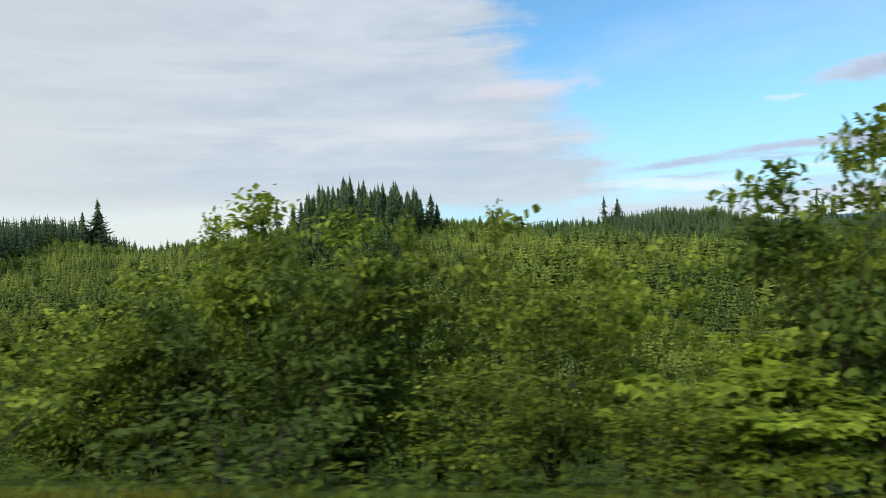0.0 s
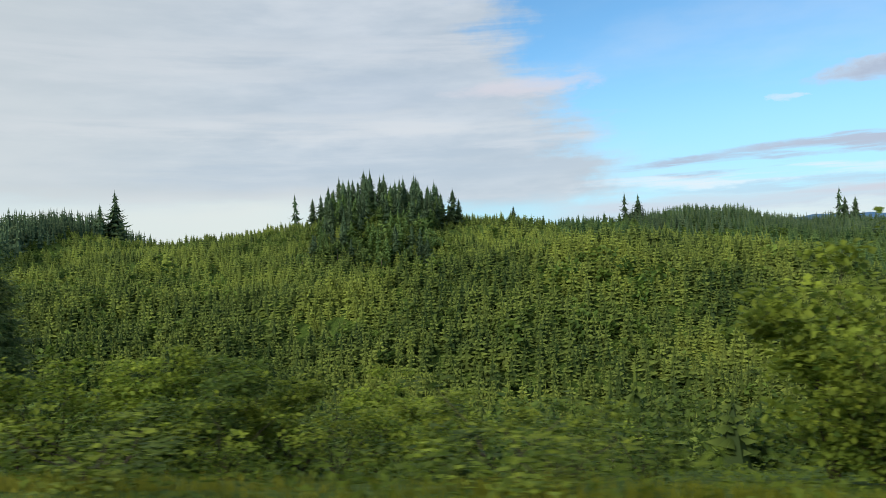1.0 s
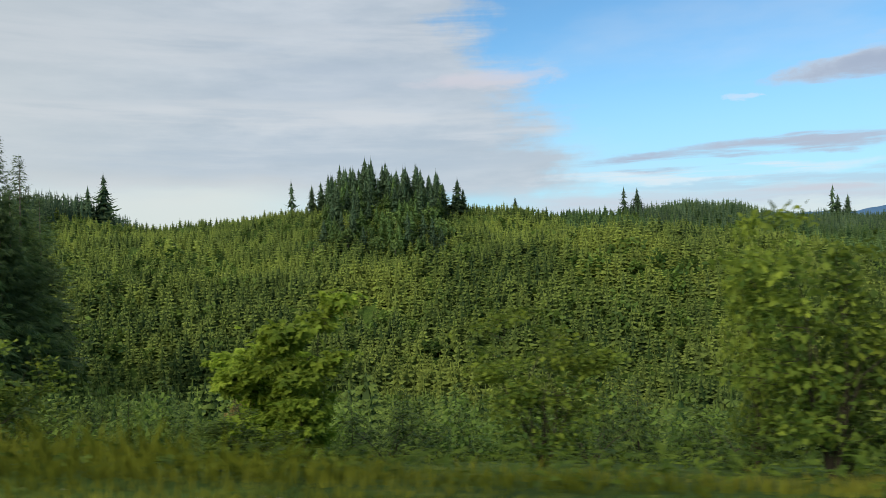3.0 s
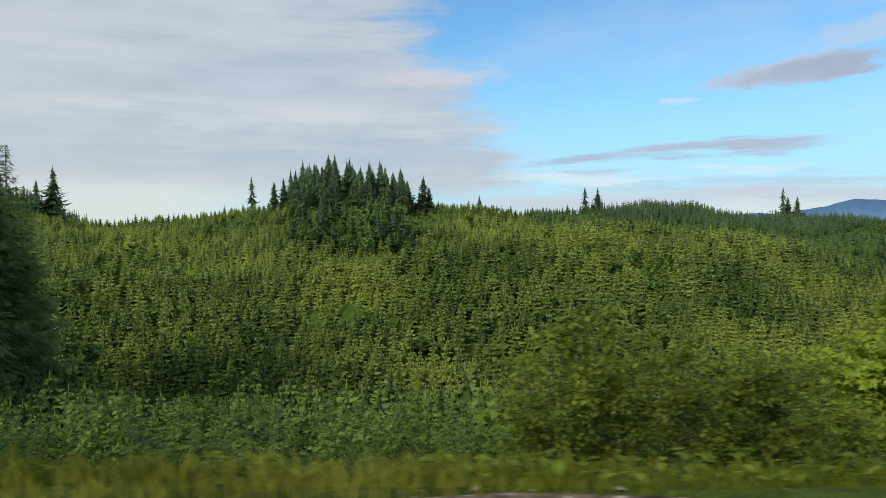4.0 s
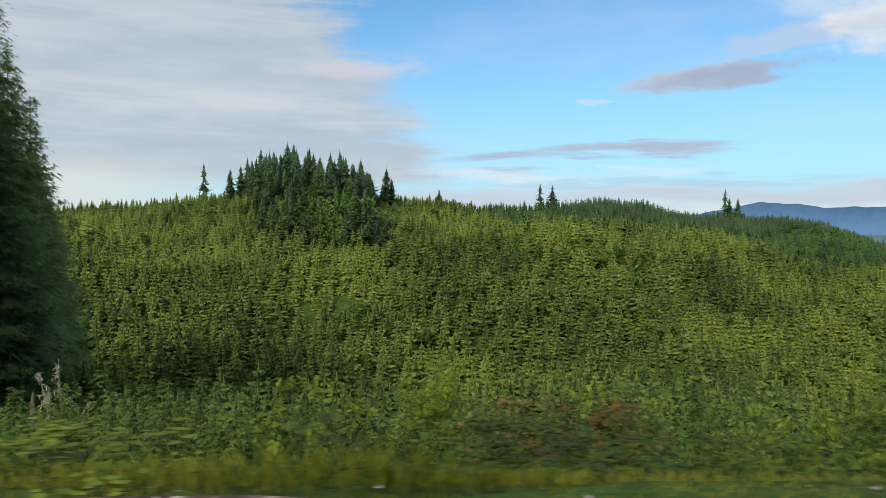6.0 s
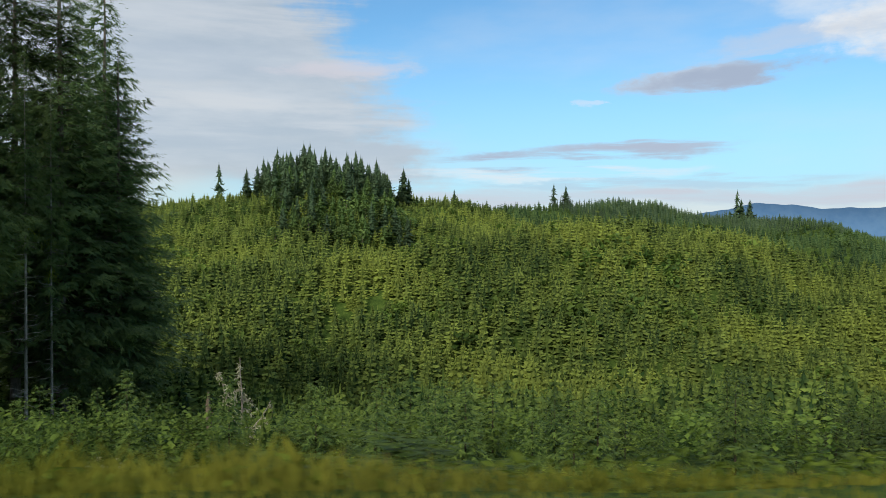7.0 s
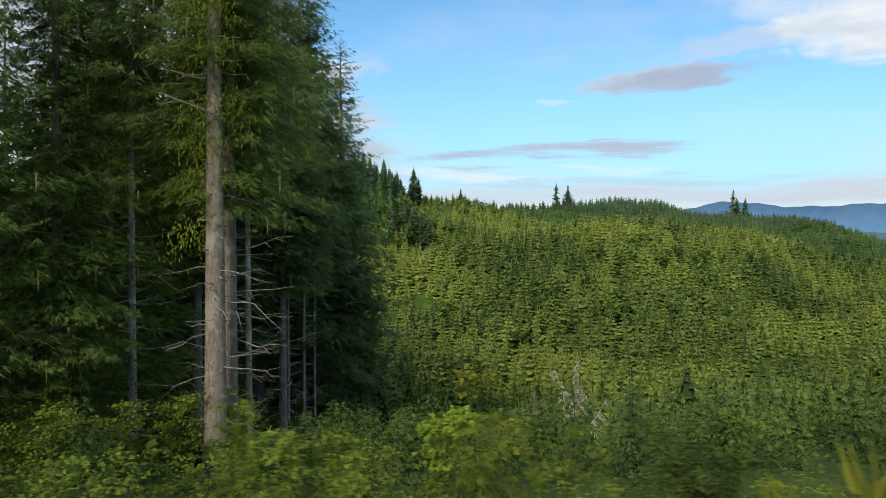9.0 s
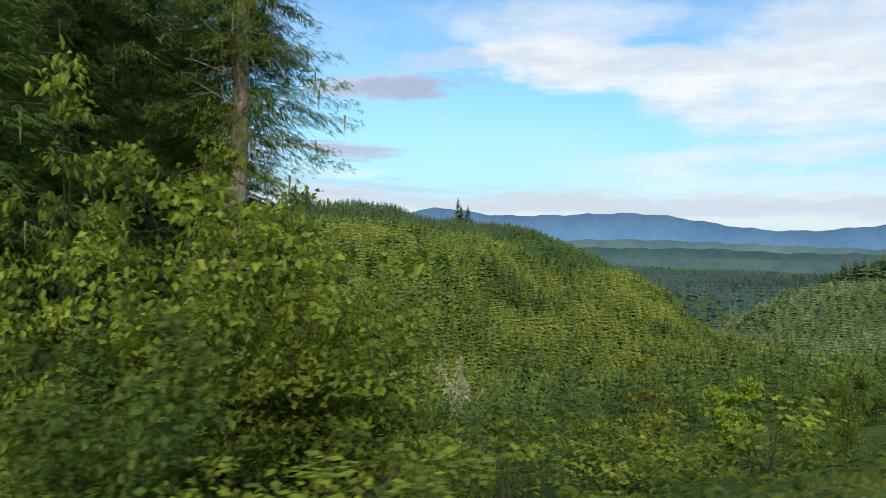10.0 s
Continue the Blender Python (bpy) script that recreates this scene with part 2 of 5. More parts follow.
M_MIXED = foliage("mixed_ridge_leaves", (0.060, 0.118, 0.040), (0.200, 0.290, 0.074), 0.3, 0.03)
# valley trees tinted blue-grey, haze painted into the needles
M_FARWOOD = foliage("hazy_valley_trees", (0.054, 0.100, 0.086), (0.100, 0.150, 0.115), 0.2, 0.006)
# spur needles paled: distance haze is mixed into the base colour
M_SPUR = foliage("hazy_spur_needles", (0.085, 0.130, 0.062), (0.340, 0.420, 0.165), 0.26, 0.012)
# darker, bluer copy of M_HILL: back-slope shade and haze as colour
M_BACK = foliage("shade_tinted_fir_needles", (0.042, 0.095, 0.038), (0.165, 0.250, 0.075), 0.32, 0.018)
M_HERB = foliage("herb_leaves", (0.045, 0.085, 0.012), (0.165, 0.220, 0.026), 0.36, 0.3)
M_TWIG = bark("dead_twigs", (0.180, 0.155, 0.130), (0.420, 0.380, 0.320))
M_BARK = bark("fir_bark", (0.135, 0.106, 0.084), (0.275, 0.228, 0.184), (0.310, 0.285, 0.235))
M_BARK_PALE = bark("lichened_fir_bark", (0.170, 0.150, 0.120), (0.350, 0.325, 0.270), (0.500, 0.490, 0.420))
M_BROWN = bark("brown_twigs", (0.085, 0.066, 0.046), (0.200, 0.165, 0.118))
M_STEM = bark("shrub_stems", (0.030, 0.026, 0.018), (0.085, 0.072, 0.048))
M_SOIL = rough_stuff("undergrowth_floor", (0.030, 0.058, 0.010), (0.080, 0.130, 0.022), 0.35, 7.0, 1.0, 0.15, (0.095, 0.120, 0.026))
M_GRAVEL = rough_stuff("shoulder_gravel", (0.030, 0.023, 0.017), (0.170, 0.130, 0.095), 1.3, 4.0, 0.95, 0.06, (0.460, 0.415, 0.350))
M_STONE = rough_stuff("grey_stone", (0.110, 0.096, 0.082), (0.330, 0.300, 0.265), 6.0, 5.0, 0.9, 0.01)
M_ASPHALT = rough_stuff("road_asphalt", (0.040, 0.040, 0.042), (0.065, 0.064, 0.062), 2.0, 30.0, 0.9, 0.004)
# backdrop colours carry the haze themselves: blue ridge, bluish woods, pale fields
M_MOUNTAIN = rough_stuff("haze_blue_ridge", (0.085, 0.190, 0.345), (0.115, 0.225, 0.375), 0.0035, 6.0, 1.0, 0.5)
M_PLAIN = rough_stuff("hazy_valley_swell", (0.045, 0.092, 0.105), (0.075, 0.130, 0.120), 0.004, 5.0, 1.0, 0.5)
M_FIELD = rough_stuff("hazy_pale_fields", (0.085, 0.165, 0.190), (0.150, 0.240, 0.215), 0.003, 5.0, 1.0, 0.3)
M_WHITE = paint("white_reflective_band", (0.80, 0.81, 0.82), (0.55, 0.55, 0.54))
M_POST = paint("weathered_post", (0.240, 0.225, 0.190), (0.130, 0.120, 0.100), 0.8)


# ---- mesh helpers ----
def raw_mesh(name, verts, faces, material, growth_shade=None, shade=False):
    """A mesh from arrays: vertices and faces that all have the same number of corners."""
    verts, faces = np.ascontiguousarray(verts, np.float32), np.ascontiguousarray(faces, np.int32)
    me = bpy.data.meshes.new(name)
    n, k = faces.shape
    me.vertices.add(len(verts))
    me.vertices.foreach_set("co", verts.ravel())
    me.loops.add(n * k)
    me.loops.foreach_set("vertex_index", faces.ravel())
    me.polygons.add(n)
    me.polygons.foreach_set("loop_start", np.arange(0, n * k, k, dtype=np.int32))
    me.polygons.foreach_set("use_smooth", np.full(n, shade))
    if growth_shade is not None:
        a = me.attributes.new("growth_shade", "FLOAT", "POINT")
        a.data.foreach_set("value", np.ascontiguousarray(growth_shade, np.float32))
    me.materials.append(material)
    me.update(calc_edges=True)
    return me


class Heap:
    """Gathers pieces of geometry for one mesh."""

    def __init__(self):
        self.v, self.f, self.g, self.count = [], [], [], 0

    def add(self, v, f, g=None):
        self.v.append(np.asarray(v, float).reshape(-1, 3))
        self.f.append(np.asarray(f, int) + self.count)
        self.g.append(np.zeros(len(self.v[-1])) if g is None else np.asarray(g, float))
        self.count += len(self.v[-1])

    def mesh(self, name, material, shade=False):
        return raw_mesh(name, np.concatenate(self.v), np.concatenate(self.f), material, np.concatenate(self.g), shade)


def part(name, mesh, parent, label=""):
    ob = new(name, mesh)
    ob.parent = parent
    if label:
        tagged(ob, label)
    return ob


def tube(heap, points, radii, sides=6):
    """A tapered round stick along points, closed at its end by the taper."""
    points, radii = np.asarray(points, float), np.asarray(radii, float)
    ahead = np.gradient(points, axis=0)
    ahead /= np.linalg.norm(ahead, axis=1)[:, None] + 1e-9
    side = np.cross(ahead, np.where(np.abs(ahead[:, 2:3]) > 0.8, (1.0, 0, 0), (0, 0, 1.0)))
    side /= np.linalg.norm(side, axis=1)[:, None] + 1e-9
    up = np.cross(side, ahead)
    a = np.linspace(0, 2 * np.pi, sides, endpoint=False)
    ring = points[:, None] + radii[:, None, None] * (np.cos(a)[None, :, None] * side[:, None] + np.sin(a)[None, :, None] * up[:, None])
    f = []
    for i in range(len(points) - 1):
        for j in range(sides):
            k = (j + 1) % sides
            f.append((i * sides + j, i * sides + k, (i + 1) * sides + k, (i + 1) * sides + j))
    heap.add(ring.reshape(-1, 3), f)


def leaves(heap, rng, centres, size, spread=0.5, growth_shade=None, droop=0.3, wide=0.6, round_leaf=False, facing=None, lobed=False):
    """Folded leaves, each turned its own way, mostly facing up and out; lobed ones have three points."""
    n = len(centres)
    turn, tip = rng.uniform(0, 2 * np.pi, n), rng.normal(-droop, spread, n)
    if facing is not None:
        turn = facing + rng.normal(0, 0.9, n)
    length = size * rng.uniform(0.65, 1.25, n)
    ahead = np.stack([np.cos(turn) * np.cos(tip), np.sin(turn) * np.cos(tip), np.sin(tip)], 1)
    side = np.stack([-np.sin(turn), np.cos(turn), rng.normal(0, spread, n)], 1)
    side /= np.linalg.norm(side, axis=1)[:, None]
    up = np.cross(ahead, side)
    half = (wide * 0.5 * length)[:, None]
    lift = up * (0.12 * length)[:, None]
    g = rng.uniform(0, 1, n) if growth_shade is None else growth_shade
    if lobed:
        for swing, long in ((-0.95, 0.8), (0.0, 1.0), (0.95, 0.8)):
            point = ahead * math.cos(swing) + side * math.sin(swing)
            flank = side * math.cos(swing) - ahead * math.sin(swing)
            mid = centres + point * (0.5 * long * length)[:, None]
            v = np.stack([centres, mid + flank * half * 0.62 + lift, centres + point * (long * length)[:, None] - lift, mid - flank * half * 0.62 + lift], 1)
            heap.add(v.reshape(-1, 3), np.arange(4 * n).reshape(n, 4), np.repeat(g, 4))
        return
    if round_leaf:
        low, high = centres + ahead * (0.26 * length)[:, None], centres + ahead * (0.72 * length)[:, None]
        v = np.stack([centres, low + side * half * 0.95 + lift, high + side * half * 0.8 + lift * 0.8, centres + ahead * length[:, None],
                      high - side * half * 0.8 + lift * 0.8, low - side * half * 0.95 + lift], 1)
    else:
        mid = centres + ahead * (0.45 * length)[:, None]
        v = np.stack([centres, mid + side * half + lift, centres + ahead * length[:, None], mid - side * half + lift], 1)
    k = v.shape[1]
    heap.add(v.reshape(-1, 3), np.arange(k * n).reshape(n, k), np.repeat(g, k))


def road_place(x, d):
    """The place beside the road at x, d metres off its centre line on the valley side."""
    return x, road_y(x) + d / 0.976


def gz(x, y):
    return float(ground_z(x, y))


# ---- the shape of the land ----
def road_y(x):
    """The road's centre line, seen from above."""
    return 6.627e-5 * x * x - 0.20145 * x - 16.09


def smooth(a):
    a = np.clip(a, 0.0, 1.0)
    return a * a * (3 - 2 * a)


RIDGE_X = (-420, -338, -297, -244, -165, -125, -70, 4, 71, 114, 160, 204, 241, 310, 350, 380, 420, 520, 700)
RIDGE_Z = (34, 34, 33, 18, 22, 26, 34, 28, 23, 23, 26, 21, 15, 14, 10, 4, -8, -40, -56)
RISE_U = (-0.3, 0.0, 0.10, 0.19, 0.26, 0.40, 0.55, 0.70, 1.0, 1.15, 1.6, 2.4)
RISE_F = (-0.05, 0.0, 0.07, 0.22, 0.33, 0.55, 0.66, 0.76, 1.0, 0.98, 0.6, 0.0)
EDGE_Y = (120, 183, 300, 455, 520, 700)
EDGE_X = (75, 120, 205, 315, 400, 500)


def bump(x, y, cx, cy, sx, sy, h):
    return h * np.exp(-((x - cx) / sx) ** 2 - ((y - cy) / sy) ** 2)


def ground_z(x, y):
    """The height of the land: road shelf, falling bank, valley, far hill, far plain."""
    x, y = np.asarray(x, float), np.asarray(y, float)
    d = (y - road_y(np.clip(x, -320, 320))) * 0.976
    mild = np.interp(d, (4.9, 6.0, 10, 15, 25, 35, 60), (0.0, -0.30, -1.5, -2.9, -5.7, -8.5, -15.5))
    steep = np.interp(d, (4.9, 6.0, 10, 15, 25, 35, 60), (0.0, -0.45, -2.2, -4.1, -6.9, -9.2, -15.5))
    near = mild + (steep - mild) * smooth((-45 - x) / 25) - 0.275 * np.maximum(d - 60, 0.0)
    near = near + np.where(d < -8, np.minimum((-d - 8) * 0.12, 12.0), 0.0)
    near = near + bump(x, y, 452, 226, 170, 86, 52)
    near = near + bump(x, y, 372, 285, 62, 62, 34)
    near = near + bump(x, y, -152, 150, 36, 58, 15) * smooth((d - 8) / 30)
    near = np.maximum(near, -58)
    floor = -50.0 - 6 * smooth((x - 50) / 250)
    u = (y - 180) / 340.0
    top = np.interp(x, RIDGE_X, RIDGE_Z)
    far = floor + np.interp(u, RISE_U, RISE_F) * (top - floor)
    far = far + bump(x, y, 35, 318, 55, 42, 7) - bump(x, y, 140, 425, 75, 42, 10) + bump(x, y, 95, 350, 60, 32, 5) - bump(x, y, -112, 362, 75, 55, 12)
    far = far - bump(x, y, -15, 360, 40, 30, 7) - bump(x, y, 210, 372, 46, 46, 21) + bump(x, y, 52, 294, 42, 26, 6)
    far = far - bump(x, y, -48, 362, 42, 40, 8) - bump(x, y, -92, 268, 42, 40, 6) - bump(x, y, 148, 280, 34, 24, 6) + bump(x, y, 105, 352, 40, 26, 3)
    off = x - np.interp(y, EDGE_Y, EDGE_X)
    far = far - 62 * smooth(off / np.interp(y, (150, 260, 420), (150.0, 180.0, 190.0)))
    far = np.maximum(far, -58)
    k = 6.0
    m = np.maximum(near, far)
    z = m + k * 0.5 * np.log(np.exp(2 * (near - m) / k) + np.exp(2 * (far - m) / k))
    z = np.where(d < 30, near, np.where(d < 60, near + (z - near) * (d - 30) / 30, z))
    wav = np.sin(x * 0.043 + 1.3 * np.sin(y * 0.031)) * np.cos(y * 0.051 + 0.7 * np.sin(x * 0.027))
    wav = wav + 0.5 * np.sin(x * 0.11 + y * 0.07) * np.sin(y * 0.13 - x * 0.05)
    return z + 3.0 * wav * smooth((d - 20) / 60) * smooth((900 - y) / 400)


# ---- the land ----
def axis(steps):
    """Grid lines: (from, to, step) runs."""
    return np.unique(np.concatenate([np.arange(a, b + 0.01, s) for a, b, s in steps]))


def build_ground():
    xs = axis([(-4800, -1200, 400), (-1200, -400, 100), (-400, -200, 10), (-200, 40, 2.5), (40, 520, 8), (520, 1200, 60), (1200, 4800, 300)])
    ys = axis([(-4800, -1200, 400), (-1200, -200, 100), (-200, -40, 10), (-40, 60, 1.0), (60, 560, 5), (560, 1200, 40), (1200, 4800, 300)])
    x, y = np.meshgrid(xs, ys)
    z = ground_z(x, y)
    rng = np.random.default_rng(4)
    d = y - road_y(np.clip(x, -320, 320))
    z = z + rng.normal(0, 0.05, z.shape) * (np.abs(d - 20) < 400) * (d > 6)
    n, m = len(xs), len(ys)
    i = (np.arange(m - 1)[:, None] * n + np.arange(n - 1)[None]).ravel()
    f = np.stack([i, i + 1, i + n + 1, i + n], 1)
    me = raw_mesh("ground", np.stack([x, y, z], -1).reshape(-1, 3), f, M_SOIL, shade=True)
    tagged(new("ground", me), "valley land covered in dark green undergrowth", "ground", kind="structure")


def shoulder_wave(x):
    """How the edge of the gravel wanders in and out, with one wider patch."""
    return np.sin(x * 0.31) + np.sin(x * 0.83 + 1) + 4.2 * np.exp(-((x + 36.5) / 2.2) ** 2) + 2.8 * np.exp(-((x + 26.5) / 1.8) ** 2) - np.interp(x, (-80, -77.5, -74, -72), (0.0, 4.5, 4.5, 0.0))


def build_strip(name, d0, d1, z0, z1, material, label, category, wave=0.0):
    xs = np.arange(-330, 320, 1.0)
    rng = np.random.default_rng(11)
    v = []
    for x in xs:
        edge = d1 + wave * (float(shoulder_wave(x)) + rng.normal(0, 0.5))
        for d, z in ((d0, z0), (d0 + (edge - d0) * 0.5, (z0 + z1) / 2), (edge, z1)):
            px, py = road_place(x, d)
            v.append((px, py, z))
    n = len(xs)
    f = [(3 * i + j, 3 * i + j + 1, 3 * i + j + 4, 3 * i + j + 3) for i in range(n - 1) for j in range(2)]
    ob = new(name, raw_mesh(name, v, f, material, shade=True))
    tagged(ob, label, category, kind="structure")


def build_mountains():
    """A far range behind the valley, haze painted as its blue, and lower hazy wooded swells before it."""
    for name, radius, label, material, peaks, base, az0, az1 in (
            ("backdrop", 4500, "long mountain range, blue from haze in its colour, under the evening sky", M_MOUNTAIN,
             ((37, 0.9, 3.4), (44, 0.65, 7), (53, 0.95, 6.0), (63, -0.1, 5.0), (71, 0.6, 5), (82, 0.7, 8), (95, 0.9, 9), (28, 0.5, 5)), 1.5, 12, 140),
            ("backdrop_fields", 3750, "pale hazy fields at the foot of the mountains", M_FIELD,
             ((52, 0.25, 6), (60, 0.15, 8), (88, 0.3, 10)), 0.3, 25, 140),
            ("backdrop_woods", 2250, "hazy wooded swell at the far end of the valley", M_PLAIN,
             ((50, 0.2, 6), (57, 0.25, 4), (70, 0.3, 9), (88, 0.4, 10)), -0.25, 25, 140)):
        az = np.arange(az0, az1, 0.12)
        top = np.full(len(az), base)
        for a, h, w in peaks:
            top = top + h * np.exp(-((az - a) / w) ** 2)
        top = top + 0.05 * np.sin(az * 2.1) + 0.018 * np.sin(az * 5.3 + 1)
        rows = []
        for depth, k in ((0.0, -2.2), (0.03, -0.6), (0.08, 0.45), (0.11, 1.0), (0.16, -2.2)):
            r = radius * (0.93 + depth * 0.8)
            e = -1.6 + (top + 1.6) * k if k > 0 else np.full(len(az), k)
            rows.append(np.stack([-70 + r * np.sin(np.radians(az)), r * np.cos(np.radians(az)), r * np.tan(np.radians(e))], 1))
        n = len(az)
        i = (np.arange(4)[:, None] * n + np.arange(n - 1)[None]).ravel()
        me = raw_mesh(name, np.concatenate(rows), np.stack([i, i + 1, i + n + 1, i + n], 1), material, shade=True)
        tagged(new(name, me), label, "mountains", kind="structure")


build_ground()
build_strip("road", -7.0, 2.6, 0.012, 0.012, M_ASPHALT, "dark grey asphalt road surface", "road")
build_strip("pavement", 2.6, 4.48, 0.010, 0.016, M_GRAVEL, "pale grey loose gravel shoulder beside the road", "shoulder", 0.13)
build_mountains()


# ---- conifers ----
def young_conifer(rng, tiers, spikes, wide=0.29):
    """A young fir one metre high, as arrays: separate whorls of narrow sprays round a dark inner cone, and a long
    leader.
    """
    v, f, g = [], [], []
    for k in range(tiers):
        s = k / tiers
        z = 0.07 + 0.84 * s + rng.normal(0, 0.020)
        r = wide * (1 - s) ** 0.78 * rng.uniform(0.82, 1.15) + 0.02
        base = len(v)
        v.append((0, 0, z + 0.035))
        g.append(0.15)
        turn, tip_x, tip_y = rng.uniform(0, 6.28), rng.normal(0, 0.10), rng.normal(0, 0.10)
        for j in range(spikes):
            a = turn + 6.283 * j / spikes + rng.normal(0, 0.22)
            rr = r * rng.uniform(0.65, 1.25)
            w = 0.5 * 6.283 / spikes * rng.uniform(0.6, 0.95)
            dz = -0.052 * (1 - s) - 0.008 + rng.normal(0, 0.020) + rr * (tip_x * math.cos(a) + tip_y * math.sin(a))
            b = len(v)
            v.append((0.66 * rr * math.cos(a - w), 0.66 * rr * math.sin(a - w), z + dz - 0.018))
            v.append((rr * math.cos(a), rr * math.sin(a), z + dz + 0.022))
            v.append((0.66 * rr * math.cos(a + w), 0.66 * rr * math.sin(a + w), z + dz - 0.018))
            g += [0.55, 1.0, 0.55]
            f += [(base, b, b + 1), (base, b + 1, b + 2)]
    # inner cone in the darkest tone, painted shade between the whorls
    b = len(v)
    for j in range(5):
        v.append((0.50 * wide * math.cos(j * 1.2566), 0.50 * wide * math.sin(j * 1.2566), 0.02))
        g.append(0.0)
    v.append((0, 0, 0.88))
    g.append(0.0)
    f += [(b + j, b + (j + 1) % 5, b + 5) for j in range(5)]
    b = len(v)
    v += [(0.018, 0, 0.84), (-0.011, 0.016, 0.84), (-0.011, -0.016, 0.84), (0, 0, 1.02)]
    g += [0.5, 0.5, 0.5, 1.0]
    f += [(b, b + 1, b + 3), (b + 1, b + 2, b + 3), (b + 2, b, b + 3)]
    return np.array(v), np.array(f), np.array(g)


def shrub_template(rng, count, size):
    """A rounded leafy shrub one metre high, as arrays of single leaf clumps."""
    h = Heap()
    p = rng.normal(0, 1, (count, 3))
    p /= np.linalg.norm(p, axis=1)[:, None]
    p *= rng.uniform(0.55, 1.0, (count, 1))
    lobes = 1 + 0.25 * np.sin(3 * np.arctan2(p[:, 1], p[:, 0]) + rng.uniform(0, 6))
    c = np.stack([p[:, 0] * 0.42 * lobes, p[:, 1] * 0.42 * lobes, 0.55 + 0.42 * p[:, 2]], 1)
    # leaves go from darker at the bottom to lighter at the top
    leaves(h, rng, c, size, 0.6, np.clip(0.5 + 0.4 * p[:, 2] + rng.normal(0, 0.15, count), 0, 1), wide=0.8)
    v, f, g = np.concatenate(h.v), np.concatenate(h.f), np.concatenate(h.g)
    return v, np.concatenate([f[:, :3], f[:, [0, 2, 3]]]), g


def scatter(name, rng, templates, xs, ys, heights, widths, material, label, category, lift=None, light_tone=None):
    """Many plants joined into one object."""
    heap = Heap()
    pick = rng.integers(0, len(templates), len(xs))
    z = ground_z(xs, ys) - 0.15 + (0 if lift is None else lift)
    for k, (v, f, g) in enumerate(templates):
        i = np.nonzero(pick == k)[0]
        if not len(i):
            continue
        a, m = rng.uniform(0, 6.283, len(i)), len(v)
        c, s = np.cos(a)[:, None], np.sin(a)[:, None]
        w, h = (heights[i] * widths[i])[:, None], heights[i][:, None]
        lean = rng.normal(0, 0.03, (2, len(i), 1))
        x = xs[i][:, None] + w * (c * v[None, :, 0] - s * v[None, :, 1]) + lean[0] * h * v[None, :, 2]
        y = ys[i][:, None] + w * (s * v[None, :, 0] + c * v[None, :, 1]) + lean[1] * h * v[None, :, 2]
        zz = z[i][:, None] + h * v[None, :, 2]
        # each plant's own tone, plus any painted light passed in
        own = rng.uniform(-0.36, 0.36, (len(i), 1)) + (0.0 if light_tone is None else light_tone[i][:, None])
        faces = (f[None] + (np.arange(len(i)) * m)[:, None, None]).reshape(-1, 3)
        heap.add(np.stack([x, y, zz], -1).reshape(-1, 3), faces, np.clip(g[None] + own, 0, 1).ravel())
    return tagged(new(name, heap.mesh(name, material)), label, category, kind="stuff")


def spots(rng, x0, x1, y0, y1, step, jitter=0.42):
    x, y = np.meshgrid(np.arange(x0, x1, step), np.arange(y0, y1, step * 0.9))
    x = x + (np.arange(x.shape[0]) % 2)[:, None] * step * 0.5
    return (x + rng.uniform(-jitter, jitter, x.shape) * step).ravel(), (y + rng.uniform(-jitter, jitter, y.shape) * step).ravel()


def waves(x, y, scale, shift=0.0):
    """A smooth uneven field between 0 and 1 over the land."""
    a = np.sin(x / scale + shift + 1.7 * np.sin(y / scale * 0.7 + shift)) * np.cos(y / scale * 1.1 - 0.6 * np.sin(x / scale * 0.8))
    return 0.5 + 0.5 * a


def side_of_road(x, y):
    return (y - road_y(np.clip(x, -320, 320))) * 0.976


def in_stand(x, y):
    """Where the old firs stand."""
    edge = np.interp(y, (20, 44, 60, 98, 130, 190, 330), (-150, -130, -128, -117, -121, -134, -230))
    return (x < edge) & (y > np.interp(x, (-260, -150, -130), (66, 46, 44))) & (y < 330)


